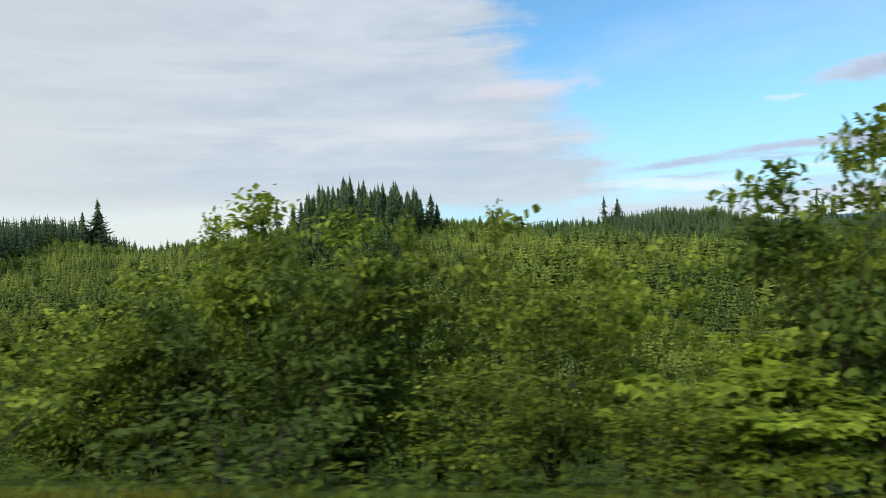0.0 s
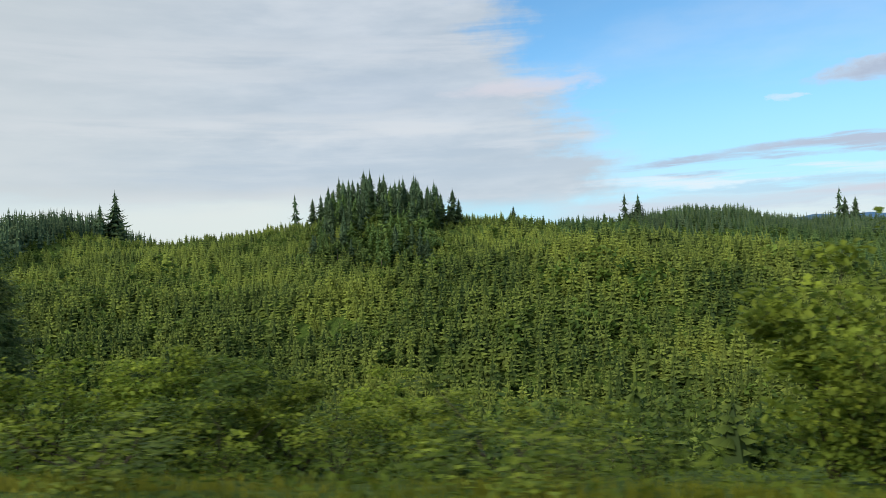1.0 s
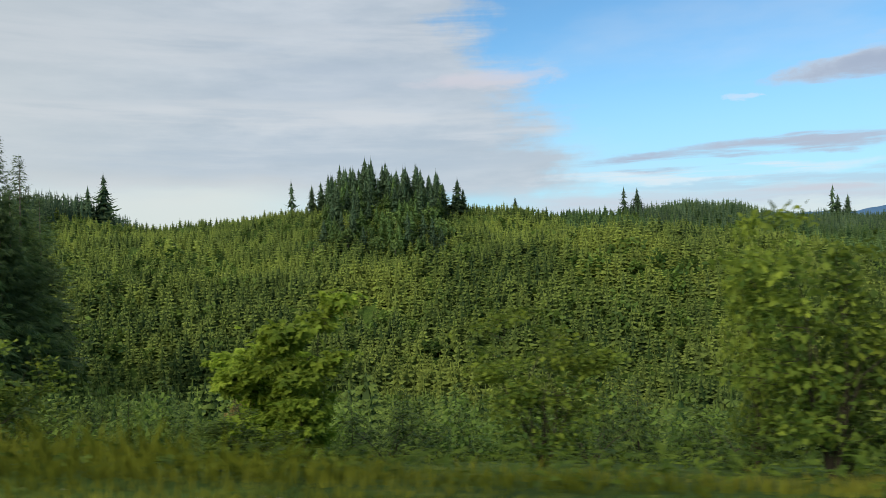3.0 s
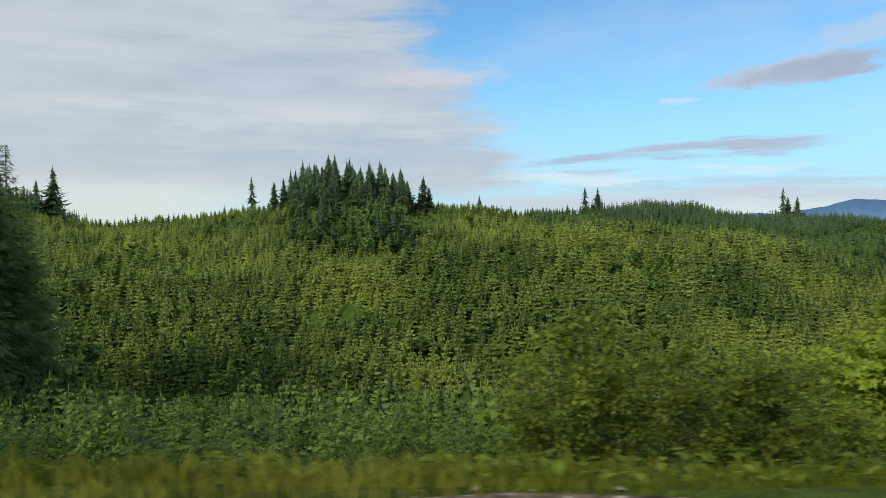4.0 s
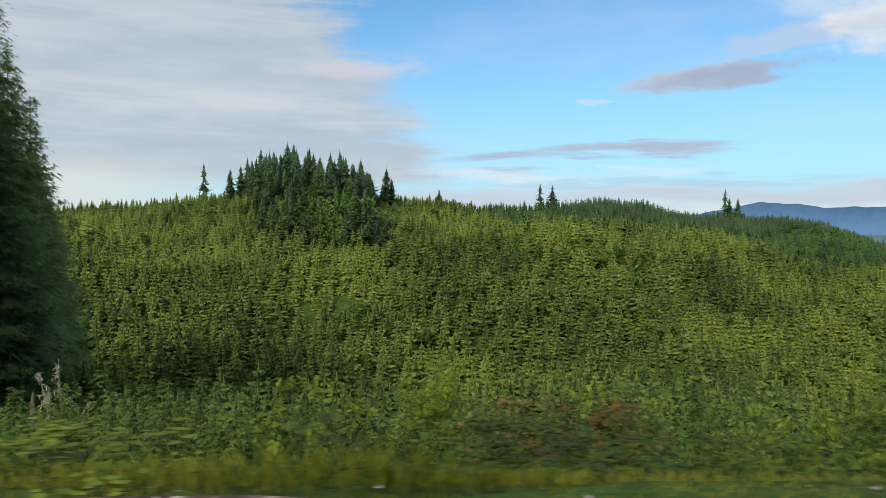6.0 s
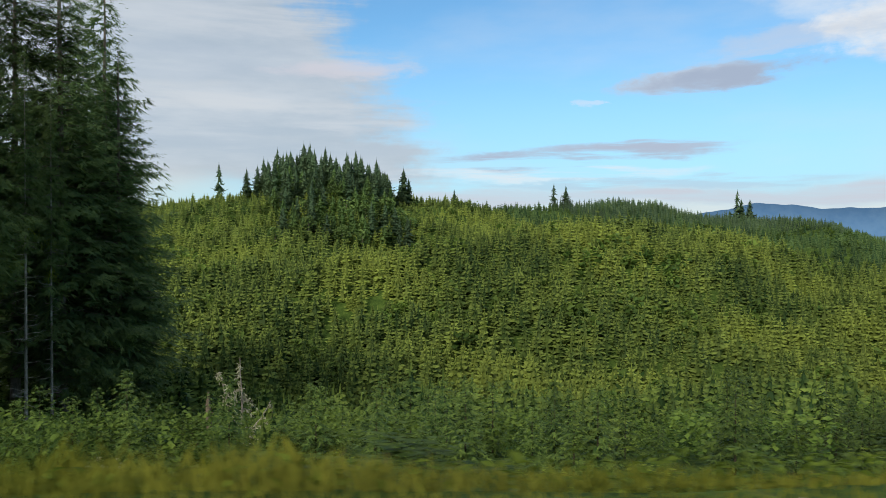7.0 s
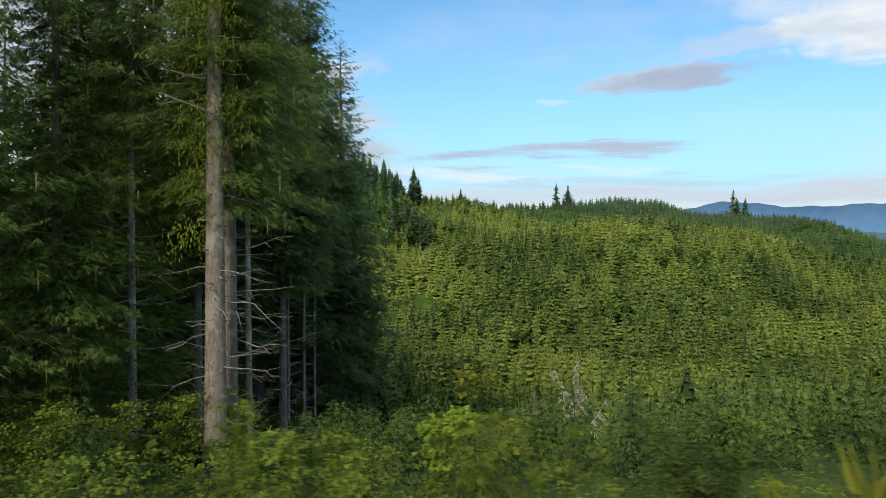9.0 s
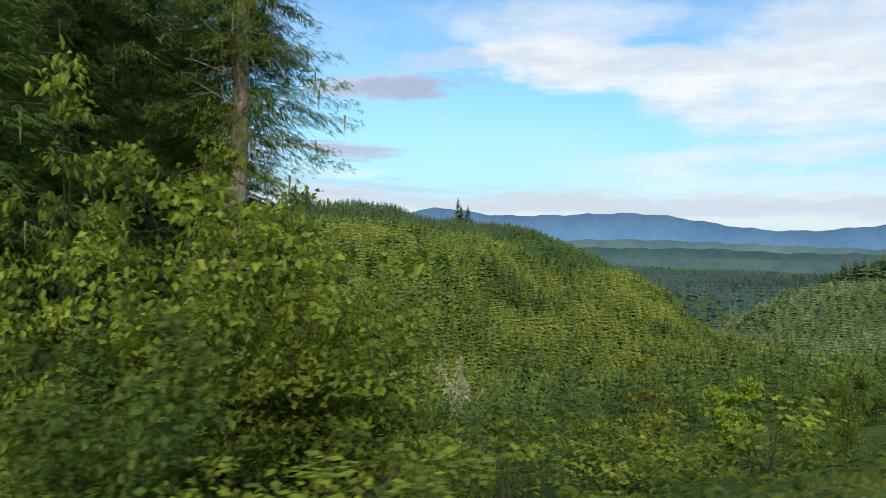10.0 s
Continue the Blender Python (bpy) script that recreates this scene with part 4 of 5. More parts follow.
def build_ridge_firs():
    """The clump of tall firs on the knoll, the trees along the skyline and the woods to its side."""
    group = "firs on the knoll"
    kinds = []
    for k, (h, reach, start) in enumerate(((24, 4.6, 0.05), (22, 3.9, 0.08), (26, 4.2, 0.12), (19, 4.4, 0.05))):
        kinds.append(make_ridge_fir("ridge_fir", "dark pointed fir in the clump on the knoll", group, 40 + k, h, reach / h, start, M_FIR_FAR, 18, 0.1))
    for k, (h, reach) in enumerate(((19, 4.6), (16, 4.8))):
        kinds.append(make_ridge_fir("ridge_fir", "lighter green fir low on the knoll", group, 46 + k, h, reach / h, 0.06, M_MIXED, 15, 0.1))
    snag = make_ridge_fir("ridge_snag_fir", "thin sparse fir standing alone on the skyline", "", 50, 22, 0.17, 0.10, M_FIR_FAR, 15, 0.45)
    rng = random.Random(9)
    places = []
    for k in range(140):
        for _ in range(40):
            y = 528 - 138 * rng.uniform(0, 1) ** 1.35
            x = -59 + 42 * rng.uniform(-1, 1) * (1 - 0.22 * (528 - y) / 138)
            if all(math.hypot(x - p, y - q) > 4.3 for p, q in places):
                break
        places.append((x, y))
        j = k if k < 6 else rng.choice((0, 1, 2, 3)) if y > 492 else rng.choice((0, 3, 4, 5, 4, 5))
        ob = kinds[k] if k < 6 else copy_thing(kinds[j], Matrix())
        set_tree(ob, x, y, rng.uniform(0, 360), rng.uniform(0.94, 1.18) * (1.26 - 0.14 * ((x + 59) / 42) ** 2) * (0.66 if y < 440 else 0.8 if y < 478 else 1.0), rng.uniform(0.95, 1.3))
    # rounded broadleaf trees low on the knoll
    r3 = np.random.default_rng(61)
    crowns = []
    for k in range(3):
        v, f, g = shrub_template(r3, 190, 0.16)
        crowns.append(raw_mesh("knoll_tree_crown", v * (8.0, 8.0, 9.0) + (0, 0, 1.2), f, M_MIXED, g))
    stem = Heap()
    tube(stem, [(0, 0, -0.6), (0.1, 0, 3.0), (0.0, 0.1, 7.5)], (0.22, 0.16, 0.05), 6)
    stem_mesh = stem.mesh("knoll_tree_trunk", M_BARK, True)
    for k in range(34):
        x, y = -58 + 38 * rng.uniform(-1, 1), 428 + 42 * rng.uniform(-1, 1)
        root = tagged(new("broadleaf_tree"), "rounded mid-green broadleaf tree below the firs on the knoll", "tree", "broadleaf trees on the knoll")
        part("trunk", stem_mesh, root)
        part("crown", crowns[k % 3], root)
        set_tree(root, x, y, rng.uniform(0, 360), rng.uniform(0.75, 1.25), rng.uniform(0.9, 1.25))
    set_tree(snag, -130.5, 553, 0, 1.4, 1.0)
    for x, y, s, k in ((-111, 520, 0.85, 0), (-104, 514, 1.0, 1), (-10, 486, 1.05, 0), (-6, 489, 0.8, 1), (-13, 483, 0.8, 3),
                       (130, 541, 0.85, 1), (279, 529, 0.95, 3), (285, 526, 0.8, 0), (34, 520, 0.62, 1), (-268, 551, 1.85, 1), (-277, 545, 1.05, 2)):
        ob = copy_thing(kinds[k], Matrix())
        tagged(ob, "single dark fir standing out on the skyline", "fir tree", "skyline firs")
        set_tree(ob, x, y, rng.uniform(0, 360), s, 1.3)
    for x, y, s in ((120, 541, 0.95), (274, 527, 1.15)):
        set_tree(copy_thing(snag, Matrix()), x, y, rng.uniform(0, 360), s, 1.15)
    # woods on the far side, too many to count
    r2 = np.random.default_rng(3)
    temps = [young_conifer(r2, 5, 5, 0.17) for _ in range(4)]
    x, y = spots(r2, -460, -225, 470, 640, 5.0)
    keep = (x < np.interp(y, (470, 640), (-282, -262)))
    x, y = x[keep], y[keep]
    scatter("ridge_woods", r2, temps, x, y, r2.uniform(11, 19, len(x)), r2.uniform(0.9, 1.3, len(x)), M_FIR_FAR, "dark mature firs covering the far ridge", "forest")
    x, y = spots(r2, -420, -190, 250, 470, 5.5)
    keep = x < np.interp(y, (250, 330, 470), (-215, -245, -290))
    x, y = x[keep], y[keep]
    scatter("side_valley_woods", r2, temps, x, y, r2.uniform(14, 26, len(x)), r2.uniform(0.9, 1.3, len(x)), M_FIR_FAR, "dark firs filling the side valley", "forest")
    # taller darker firs along the crest
    x, y = spots(r2, 122, 330, 468, 545, 4.4)
    scatter("crest_woods", r2, temps, x, y, r2.uniform(6, 9.5, len(x)), r2.uniform(1.2, 1.7, len(x)), M_FIR_FAR, "darker firs along the crest of the hill", "forest")
    # tall dark belt on the back of the spur
    x, y = spots(r2, 380, 640, 150, 330, 5.5)
    turn = np.degrees(np.arctan2(x + 148, y - 20))
    keep = (np.hypot(x + 148, y - 20) > 590) & (np.hypot(x + 148, y - 20) < 650) & (turn > 63.0)
    x, y, turn = x[keep], y[keep], turn[keep]
    scatter("spur_belt", r2, temps, x, y, np.interp(turn, (64.2, 66, 70, 76), (7, 13, 24, 27)) * r2.uniform(0.8, 1.12, len(x)), r2.uniform(1.6, 2.4, len(x)), M_FIR_FAR, "belt of tall dark firs on the spur", "forest")
    # spur and valley woods to the far end, haze put into their needle colours
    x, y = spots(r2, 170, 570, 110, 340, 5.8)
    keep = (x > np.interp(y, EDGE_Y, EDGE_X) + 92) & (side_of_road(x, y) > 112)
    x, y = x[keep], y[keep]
    scatter("spur_woods", r2, [young_conifer(r2, 4, 5, 0.50) for _ in range(4)], x, y, r2.uniform(4.5, 7.5, len(x)), r2.uniform(0.9, 1.4, len(x)), M_SPUR, "mixed firs on the valley spur, paled by haze in their colour", "forest")
    x, y = spots(r2, 230, 1900, 180, 1500, 17.0, 0.9)
    far, turn = np.hypot(x + 148, y - 20), np.degrees(np.arctan2(x + 148, y - 20))
    keep = (far > 440) & (far < 1950) & (turn > 46) & (x > np.interp(y, EDGE_Y, EDGE_X) + 120) & ((turn < 59.5) | (far > 680)) & (turn < 74) & (waves(x, y, 90.0, 1.0) > 0.16) & (ground_z(x, y) < -50)
    x, y = x[keep], y[keep]
    scatter("valley_woods", r2, [young_conifer(r2, 3, 5, 0.36) for _ in range(3)], x, y, r2.uniform(9, 17, len(x)), r2.uniform(1.1, 1.9, len(x)), M_FARWOOD, "far dark woods across the valley floor, tinted with haze", "forest")


build_ridge_firs()


# ---- roadside plants ----
def make_bush(name, label, category, group, seed, height, radius, stems, twigs, per_twig, size, material, lean=0.35, bare=0.12, wide=0.62, crown_low=0.15, droop=0.3, bark_of=None):
    """A leafy bush or sapling: stems fork from the base, twigs carry clusters of leaves."""
    rng = np.random.default_rng(seed)
    wood, green = Heap(), Heap()
    centres, inner_shade = [], []
    for i in range(stems):
        a = 6.283 * i / stems + rng.normal(0, 0.4)
        out = radius * rng.uniform(0.15, 0.85) * (0 if stems == 1 else 1)
        top = height * (1.0 if i == 0 else rng.uniform(0.5, 0.98))
        t = np.linspace(0, 1, 6)
        bend = rng.normal(0, 0.05, (6, 2)) * t[:, None] * height
        pts = np.stack([out * t ** (1 + lean) * math.cos(a) + bend[:, 0], out * t ** (1 + lean) * math.sin(a) + bend[:, 1], -0.25 + (top + 0.25) * t], 1)
        tube(wood, pts, np.linspace(0.011 * height ** 0.6 + 0.007, 0.004, 6), 4)
        for k in range(max(3, twigs // 4)):
            q = 1.0 if k == 0 else rng.uniform(max(bare, 0.02), 1.0) ** 0.8
            c = np.array([np.interp(q, t, pts[:, k]) for k in range(3)])
            b = a + rng.normal(0, 1.3)
            ln = radius * rng.uniform(0.22, 0.62) * (1.12 - q ** 2 * 0.8)
            e = c + ln * np.array([math.cos(b), math.sin(b), rng.uniform(0.0, 0.6)])
            e[2] = max(e[2], crown_low * height * rng.uniform(0.4, 1))
            if height > 2.0:
                tube(wood, [c, e], (0.010, 0.003), 3)
            for p in (0.35, 0.6, 0.85, 1.0):
                n = rng.poisson(per_twig)
                tw = c + (e - c) * p + rng.normal(0, 0.07 * radius, 3) * np.array([1, 1, 0.5])
                centres.append(tw + rng.normal(0, 1, (n, 3)) * (0.55 * size + 0.035 * radius) * np.array([1.25, 1.25, 0.45]))
                shade = rng.normal(0, 0.10)
                # leaves darken inwards and downwards: the bush's inner shade as leaf colour
                inner_shade.append(np.clip(0.12 + 0.62 * p * q + shade + rng.normal(0, 0.13, n), 0, 1))
    centres, inner_shade = np.concatenate(centres), np.concatenate(inner_shade)
    centres[:, 2] = np.maximum(centres[:, 2], 0.05)
    leaves(green, rng, centres, size, 0.58, inner_shade, droop + 0.1, wide, size > 0.22, np.arctan2(centres[:, 1], centres[:, 0]), category == "sapling" and group == "maples")
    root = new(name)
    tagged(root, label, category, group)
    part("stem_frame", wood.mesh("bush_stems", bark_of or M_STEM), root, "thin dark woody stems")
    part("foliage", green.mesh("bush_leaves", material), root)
    return root


def set_plant(ob, x, d, height_scale=1.0, wide=1.0, turn=0.0, lift=0.0):
    px, py = road_place(x, d)
    ob.matrix_basis = pose(px, py, gz(px, py) + lift, 0, 0, turn) @ Matrix.Diagonal((wide, wide, height_scale, 1))
    return ob


def build_roadside():
    rows = "bushes along the road verge"
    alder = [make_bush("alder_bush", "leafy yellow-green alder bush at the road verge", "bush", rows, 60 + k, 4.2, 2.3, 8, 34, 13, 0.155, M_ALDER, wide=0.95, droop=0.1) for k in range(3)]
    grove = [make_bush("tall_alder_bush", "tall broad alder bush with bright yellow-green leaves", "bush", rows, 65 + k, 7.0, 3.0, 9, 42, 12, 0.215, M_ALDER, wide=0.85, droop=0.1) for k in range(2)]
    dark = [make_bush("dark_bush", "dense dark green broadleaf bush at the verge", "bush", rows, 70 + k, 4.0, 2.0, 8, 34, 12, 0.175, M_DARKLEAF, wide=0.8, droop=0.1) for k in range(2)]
    tall = make_bush("alder_sapling", "slender tall alder sapling with sparse leaves", "sapling", "saplings", 80, 5.6, 1.1, 4, 26, 11, 0.18, M_ALDER, 0.2, 0.25)
    maple = make_bush("maple_sapling", "bright yellow-green maple sapling with large leaves", "sapling", "maples", 81, 3.9, 1.35, 5, 26, 9, 0.27, M_MAPLE, 0.2, 0.2, 0.95, 0.2, 0.5)
    big_maple = make_bush("maple_sapling", "tall maple sapling with big pale green leaves", "sapling", "maples", 82, 4.6, 1.5, 5, 28, 9, 0.27, M_MAPLE, 0.2, 0.15, 0.95, 0.15, 0.5)
    shade_maple = make_bush("maple_bush", "darker maple bush with broad leaves", "bush", "maples", 83, 3.6, 1.5, 6, 22, 9, 0.22, M_DARKLEAF, 0.2, 0.2, 0.9, 0.15, 0.5)
    rust = make_bush("rusty_bush", "low bush with rusty brown leaves", "bush", rows, 84, 2.6, 1.5, 9, 20, 9, 0.15, M_RED)
    low = [make_bush("low_shrub", "low leafy green shrub on the verge", "shrub", rows, 90 + k, 1.7, 1.3, 6, 12, 7, 0.12, (M_ALDER, M_DARKLEAF, M_ALDER)[k], 0.5, wide=0.8) for k in range(3)]
    yellow = make_bush("yellow_sapling", "small sapling with yellowing leaves", "sapling", "saplings", 96, 3.2, 0.8, 3, 28, 6, 0.2, M_YELLOW, 0.2, 0.1, 0.8)
    twiggy = make_bush("twiggy_bush", "nearly bare brown twiggy bush", "bush", rows, 97, 2.4, 1.5, 30, 28, 1.1, 0.085, M_RED, 0.4, 0.05, bark_of=M_BROWN)
    pale = make_bush("lichen_shrub", "small dead shrub grown over with pale lichen", "shrub", "", 98, 2.0, 0.8, 9, 12, 5, 0.10, M_LICHEN, 0.4, 0.1)
    first = {}

    def put(ob, x, d, high=1.0, wide=1.0, turn=None, lift=0.0):
        use = ob if ob.name not in first else copy_thing(ob, Matrix())
        first[ob.name] = True
        set_plant(use, x, d, high, wide, (x * 47.0 + d * 31.0) % 360 if turn is None else turn, lift)

    for k, (kind, x, d, high, wide) in enumerate(BUSHES(alder, grove, dark, low, [tall], [maple, big_maple], [shade_maple], [rust], [yellow], [twiggy], [pale])):
        put(kind[k % len(kind)], x, d, high, wide)
    # low growth filling the top of the bank
    rng = random.Random(17)
    x = 24.0
    while x > -205:
        for d in (6.3, 7.7, 9.6, 12.0, 15.2, 19.0, 23.5):
            hidden = (abs(x + 49) < 3 and 8 < d < 17) or (abs(x + 72) < 3.5 and 8 < d < 12.5) or (-62 < x < -55 and d < 9) or (-71 < x < -60 and d < 7) or (abs(x + 114) < 5 and d < 13) or (-142 < x < -126 and d < 8.5)
            if rng.uniform(0, 1) < (0.34 if x > -122 else 0.5) and not hidden:
                # dark-leaved shrubs picked more often here, standing in for shaded ones
                kind = low[1] if x < -45 and rng.uniform(0, 1) < (0.7 if x > -112 else 0.15) else rng.choice(low)
                put(kind, x + rng.uniform(-1.2, 1.2), d + rng.uniform(-1.2, 1.4), (1.5 if x > -11 else 0.8 if x > -24 else 0.5 if -134 < x < -113 or -111 < x < -88 else 1.0) * (0.3 if d < 7 else 0.42 if d < 9 else 0.55) * rng.uniform(0.8, 1.6) + 0.015 * max(d - 8, 0), rng.uniform(0.8, 1.35), rng.uniform(0, 360))
        x -= 3.1


def build_grass():
    rng = np.random.default_rng(31)
    n = 78000
    x = rng.uniform(-215, 30, n)
    d = 4.45 + 0.13 * shoulder_wave(x) + np.abs(rng.normal(0, 1, n)) * 0.9
    clump = waves(x, d * 6, 1.3) * 0.6 + waves(x, d, 5.0, 2.0) * 0.6
    tall = 0.55 + 0.35 * np.interp(x, (-78, -72, -50, -42), (0, 1, 1, 0))
    tuft = np.clip((waves(x, d * 2, 1.9, 7.0) - 0.68) / 0.14, 0, 1) * (x < -60) * (d > 4.9)
    h = tall * (0.10 + 0.36 * clump ** 1.5 + 0.22 * tuft * (x > -114) * (x < -80) + 1.1 * tuft * (x <= -120.5) * (x > -133)) * (1 - 0.65 * np.interp(x, (-80, -78, -74.5, -73), (0, 1, 1, 0))) * rng.uniform(0.6, 1.25, n) * np.interp(d, (4.8, 5.4, 8.5), (0.45, 1.0, 0.9))
    h = h * (0.45 + 0.95 * waves(x, d * 1.5, 2.3, 1.0)) * (0.7 + 0.5 * waves(x, d, 0.9, 4.0))
    px, py = x, road_y(x) + d / 0.976
    z = ground_z(px, py) - 0.02
    a, lean = rng.uniform(0, 6.283, n), rng.uniform(0.05, 0.5, n) * h
    s = np.stack([-np.sin(a), np.cos(a), 0 * a], 1) * (0.006 + 0.007 * rng.uniform(0, 1, n))[:, None]
    foot = np.stack([px, py, z], 1)
    mid = foot + np.stack([np.cos(a) * lean * 0.35, np.sin(a) * lean * 0.35, 0.6 * h], 1)
    tip = foot + np.stack([np.cos(a) * lean, np.sin(a) * lean, h], 1)
    v = np.stack([foot - s, foot + s, tip, mid - s * 0.9], 1)
    f = np.arange(4 * n).reshape(n, 4)
    own = np.clip(0.4 * rng.uniform(0, 1, n) + 0.4 * waves(x, d * 3, 3.1, 5.0) + 0.5 * waves(x, d * 2, 0.7, 3.0) - 0.2, 0, 1)
    g = np.clip(np.repeat(own[:, None], 4, 1) + np.array([-0.2, -0.2, 0.2, 0.0])[None], 0, 1)
    me = raw_mesh("verge_grass", v.reshape(-1, 3), f, M_GRASS, g.ravel())
    tagged(new("verge_grass", me), "tall yellow-green grass along the road verge", "grass", kind="stuff")


def build_herbs():
    """Low herbs and ferns that cover the bank between the shrubs."""
    rng = np.random.default_rng(52)
    n = 60000
    x = rng.uniform(-205, 30, n)
    d = 5.0 + 23 * rng.uniform(0, 1, n) ** 1.7
    px, py = x, road_y(x) + d / 0.976
    z = ground_z(px, py) + rng.uniform(0.02, 0.40, n) * np.interp(d, (5.0, 6.0), (0.4, 1.0)) * (0.4 + 0.9 * waves(x, d * 4, 2.2))
    heap = Heap()
    leaves(heap, rng, np.stack([px, py, z], 1), 0.12, 0.4, np.clip(0.6 * waves(x, d * 2, 3.7) + rng.uniform(0, 0.4, n), 0, 1), 0.2, 0.55)
    tagged(new("bank_herbs", heap.mesh("bank_herbs", M_HERB)), "low green herbs and ferns covering the bank", "herbs", kind="stuff")


def build_stones():
    rng = np.random.default_rng(8)
    n = 4500
    x = rng.uniform(-200, 25, n)
    d = rng.uniform(2.7, 4.7, n) + np.maximum(0.13 * shoulder_wave(x), -0.1)
    c = np.stack([x, road_y(x) + d / 0.976, 0.02 + 0 * x], 1)
    base = np.array([(1, 0, 0), (0, 1, 0), (-1, 0, 0), (0, -1, 0), (0.2, 0.1, 0.8), (0, 0, -0.7)])
    f = np.array([(0, 1, 4), (1, 2, 4), (2, 3, 4), (3, 0, 4), (1, 0, 5), (2, 1, 5), (3, 2, 5), (0, 3, 5)])
    size = 0.010 + 0.040 * rng.uniform(0, 1, n) ** 3
    a = rng.uniform(0, 6.283, n)
    v = base[None] * rng.uniform(0.7, 1.3, (n, 6, 1)) * size[:, None, None]
    rot = np.stack([v[..., 0] * np.cos(a)[:, None] - v[..., 1] * np.sin(a)[:, None], v[..., 0] * np.sin(a)[:, None] + v[..., 1] * np.cos(a)[:, None], v[..., 2] * 0.7], -1)
    me = raw_mesh("gravel_stones", (rot + c[:, None]).reshape(-1, 3), (f[None] + 6 * np.arange(n)[:, None, None]).reshape(-1, 3), M_STONE)
    tagged(new("gravel_stones", me), "loose pale stones scattered on the shoulder", "gravel", kind="stuff")


def build_post():
    """A leaning delineator: flat weathered post with a white reflective band on top."""
    root = tagged(new("marker_post"), "slightly leaning weathered marker post with a white top band", "post")

    def slab(name, w, t, z0, z1, material, label=""):
        bm = bmesh.new()
        bmesh.ops.create_cube(bm, size=1.0, matrix=Matrix.LocRotScale((0, 0, (z0 + z1) / 2), None, (w, t, z1 - z0)))
        bmesh.ops.bevel(bm, geom=bm.edges[:], offset=0.006, segments=2, affect="EDGES")
        me = bpy.data.meshes.new(name)
        bm.to_mesh(me)
        bm.free()
        me.materials.append(material)
        part(name, me, root, label)

    slab("stake", 0.06, 0.035, -0.3, 0.85, M_POST)
    slab("band", 0.07, 0.042, 0.848, 1.25, M_WHITE, "white reflective band")
    x, y = road_place(-112.72, 4.3)
    root.matrix_basis = pose(x, y, 0.0, 0, -2.5, -12)


def build_dead_tree():
    """A small dead tree grown over with pale lichen, and broken stumps near it."""
    rng = np.random.default_rng(77)
    root = tagged(new("lichen_tree"), "small dead tree covered in pale lichen", "dead tree")
    wood, pale = Heap(), Heap()
    t = np.linspace(0, 1, 9)
    for fork in range(4):
        way, lean = 1.7 * fork + 0.4, (0.3, 1.7, 1.4, 2.2)[fork]
        top = (8.2, 7.0, 6.0, 4.8)[fork]
        pts = np.stack([lean * t ** 1.4 * math.cos(way) + 0.25 * np.sin(5 * t + fork), lean * t ** 1.4 * math.sin(way) + 0.2 * np.sin(6 * t), -0.3 + (top + 0.3) * t], 1)
        tube(wood, pts, np.linspace(0.13, 0.02, 9), 6)
        for _ in range(13):
            q, a = rng.uniform(0.28, 1.0), rng.uniform(0, 6.283)
            c = np.array([np.interp(q, t, pts[:, k]) for k in range(3)])
            ln = 1.7 * (1.25 - q) * rng.uniform(0.5, 1.2)
            s = np.linspace(0, 1, 6)
            br = c + np.stack([ln * s * math.cos(a), ln * s * math.sin(a), ln * (0.7 * s - 1.3 * s * s)], 1) + rng.normal(0, 0.09, (6, 3)) * s[:, None]
            tube(wood, br, np.linspace(0.03, 0.006, 6), 4)
            n = 20
            p = rng.uniform(0.15, 1, n)
            cc = np.stack([np.interp(p, s, br[:, k]) for k in range(3)], 1) + rng.normal(0, 0.05, (n, 3))
            leaves(pale, rng, cc, 0.30, 0.7, None, 0.9, 0.3)
    part("branches", wood.mesh("lichen_tree_branches", M_TWIG), root)
    tagged(part("lichen", pale.mesh("lichen_tree_lichen", M_LICHEN), root, "pale grey-green lichen tufts"), kind="stuff")
    x, y = -105.6, 66.0
    root.matrix_basis = pose(x, y, gz(x, y), 0, 0, 30)
    for k, (sx, sy, h, r) in enumerate(((-108.3, 68.5, 6.0, 0.26), (-103.0, 71.5, 3.6, 0.17))):
        heap = Heap()
        z = np.linspace(0, 1, 7)
        p = np.stack([0.15 * np.sin(5 * z + k), 0.1 * z, -0.4 + (h + 0.4) * z], 1)
        tube(heap, p, r * np.array([1.3, 1.0, 0.95, 0.9, 0.88, 0.8, 0.25]), 9)
        for _ in range(5):
            q, a = rng.uniform(0.3, 0.95), rng.uniform(0, 6.283)
            c = np.array((0.0, 0.0, h * q))
            tube(heap, [c, c + np.array([0.4 * math.cos(a), 0.4 * math.sin(a), 0.12]), c + np.array([0.9 * math.cos(a), 0.9 * math.sin(a), 0.1])], (0.05, 0.03, 0.01), 4)
        ob = tagged(new("broken_stump", heap.mesh("broken_stump", M_BROWN, True)), "broken brown snag on the bank", "stump", "broken snags")
        ob.matrix_basis = pose(sx, sy, gz(sx, sy), 0, 3, 40 * k)


def build_fir_sapling():
    """A bright young fir beside the verge."""
    rng = np.random.default_rng(88)
    x, y = -128.5, 25.3
    h = -1.7 - gz(x, y)
    root = tagged(new("fir_sapling"), "bright green young fir sapling on the verge", "sapling")
    stem = Heap()
    tube(stem, [(0, 0, -0.3), (0.03, 0, h * 0.5), (0, 0.02, h)], (0.04, 0.025, 0.006), 5)
    part("trunk", stem.mesh("sapling_stem", M_STEM), root)
    part("crown", fir_crown(rng, h, 0.12, 0.85, 0.34, 16, 1.0, 0.2, 1.0, 0.3)[0].mesh("sapling_needles", M_ALDER), root)
    root.matrix_basis = pose(x, y, gz(x, y), 0, 0, 0)


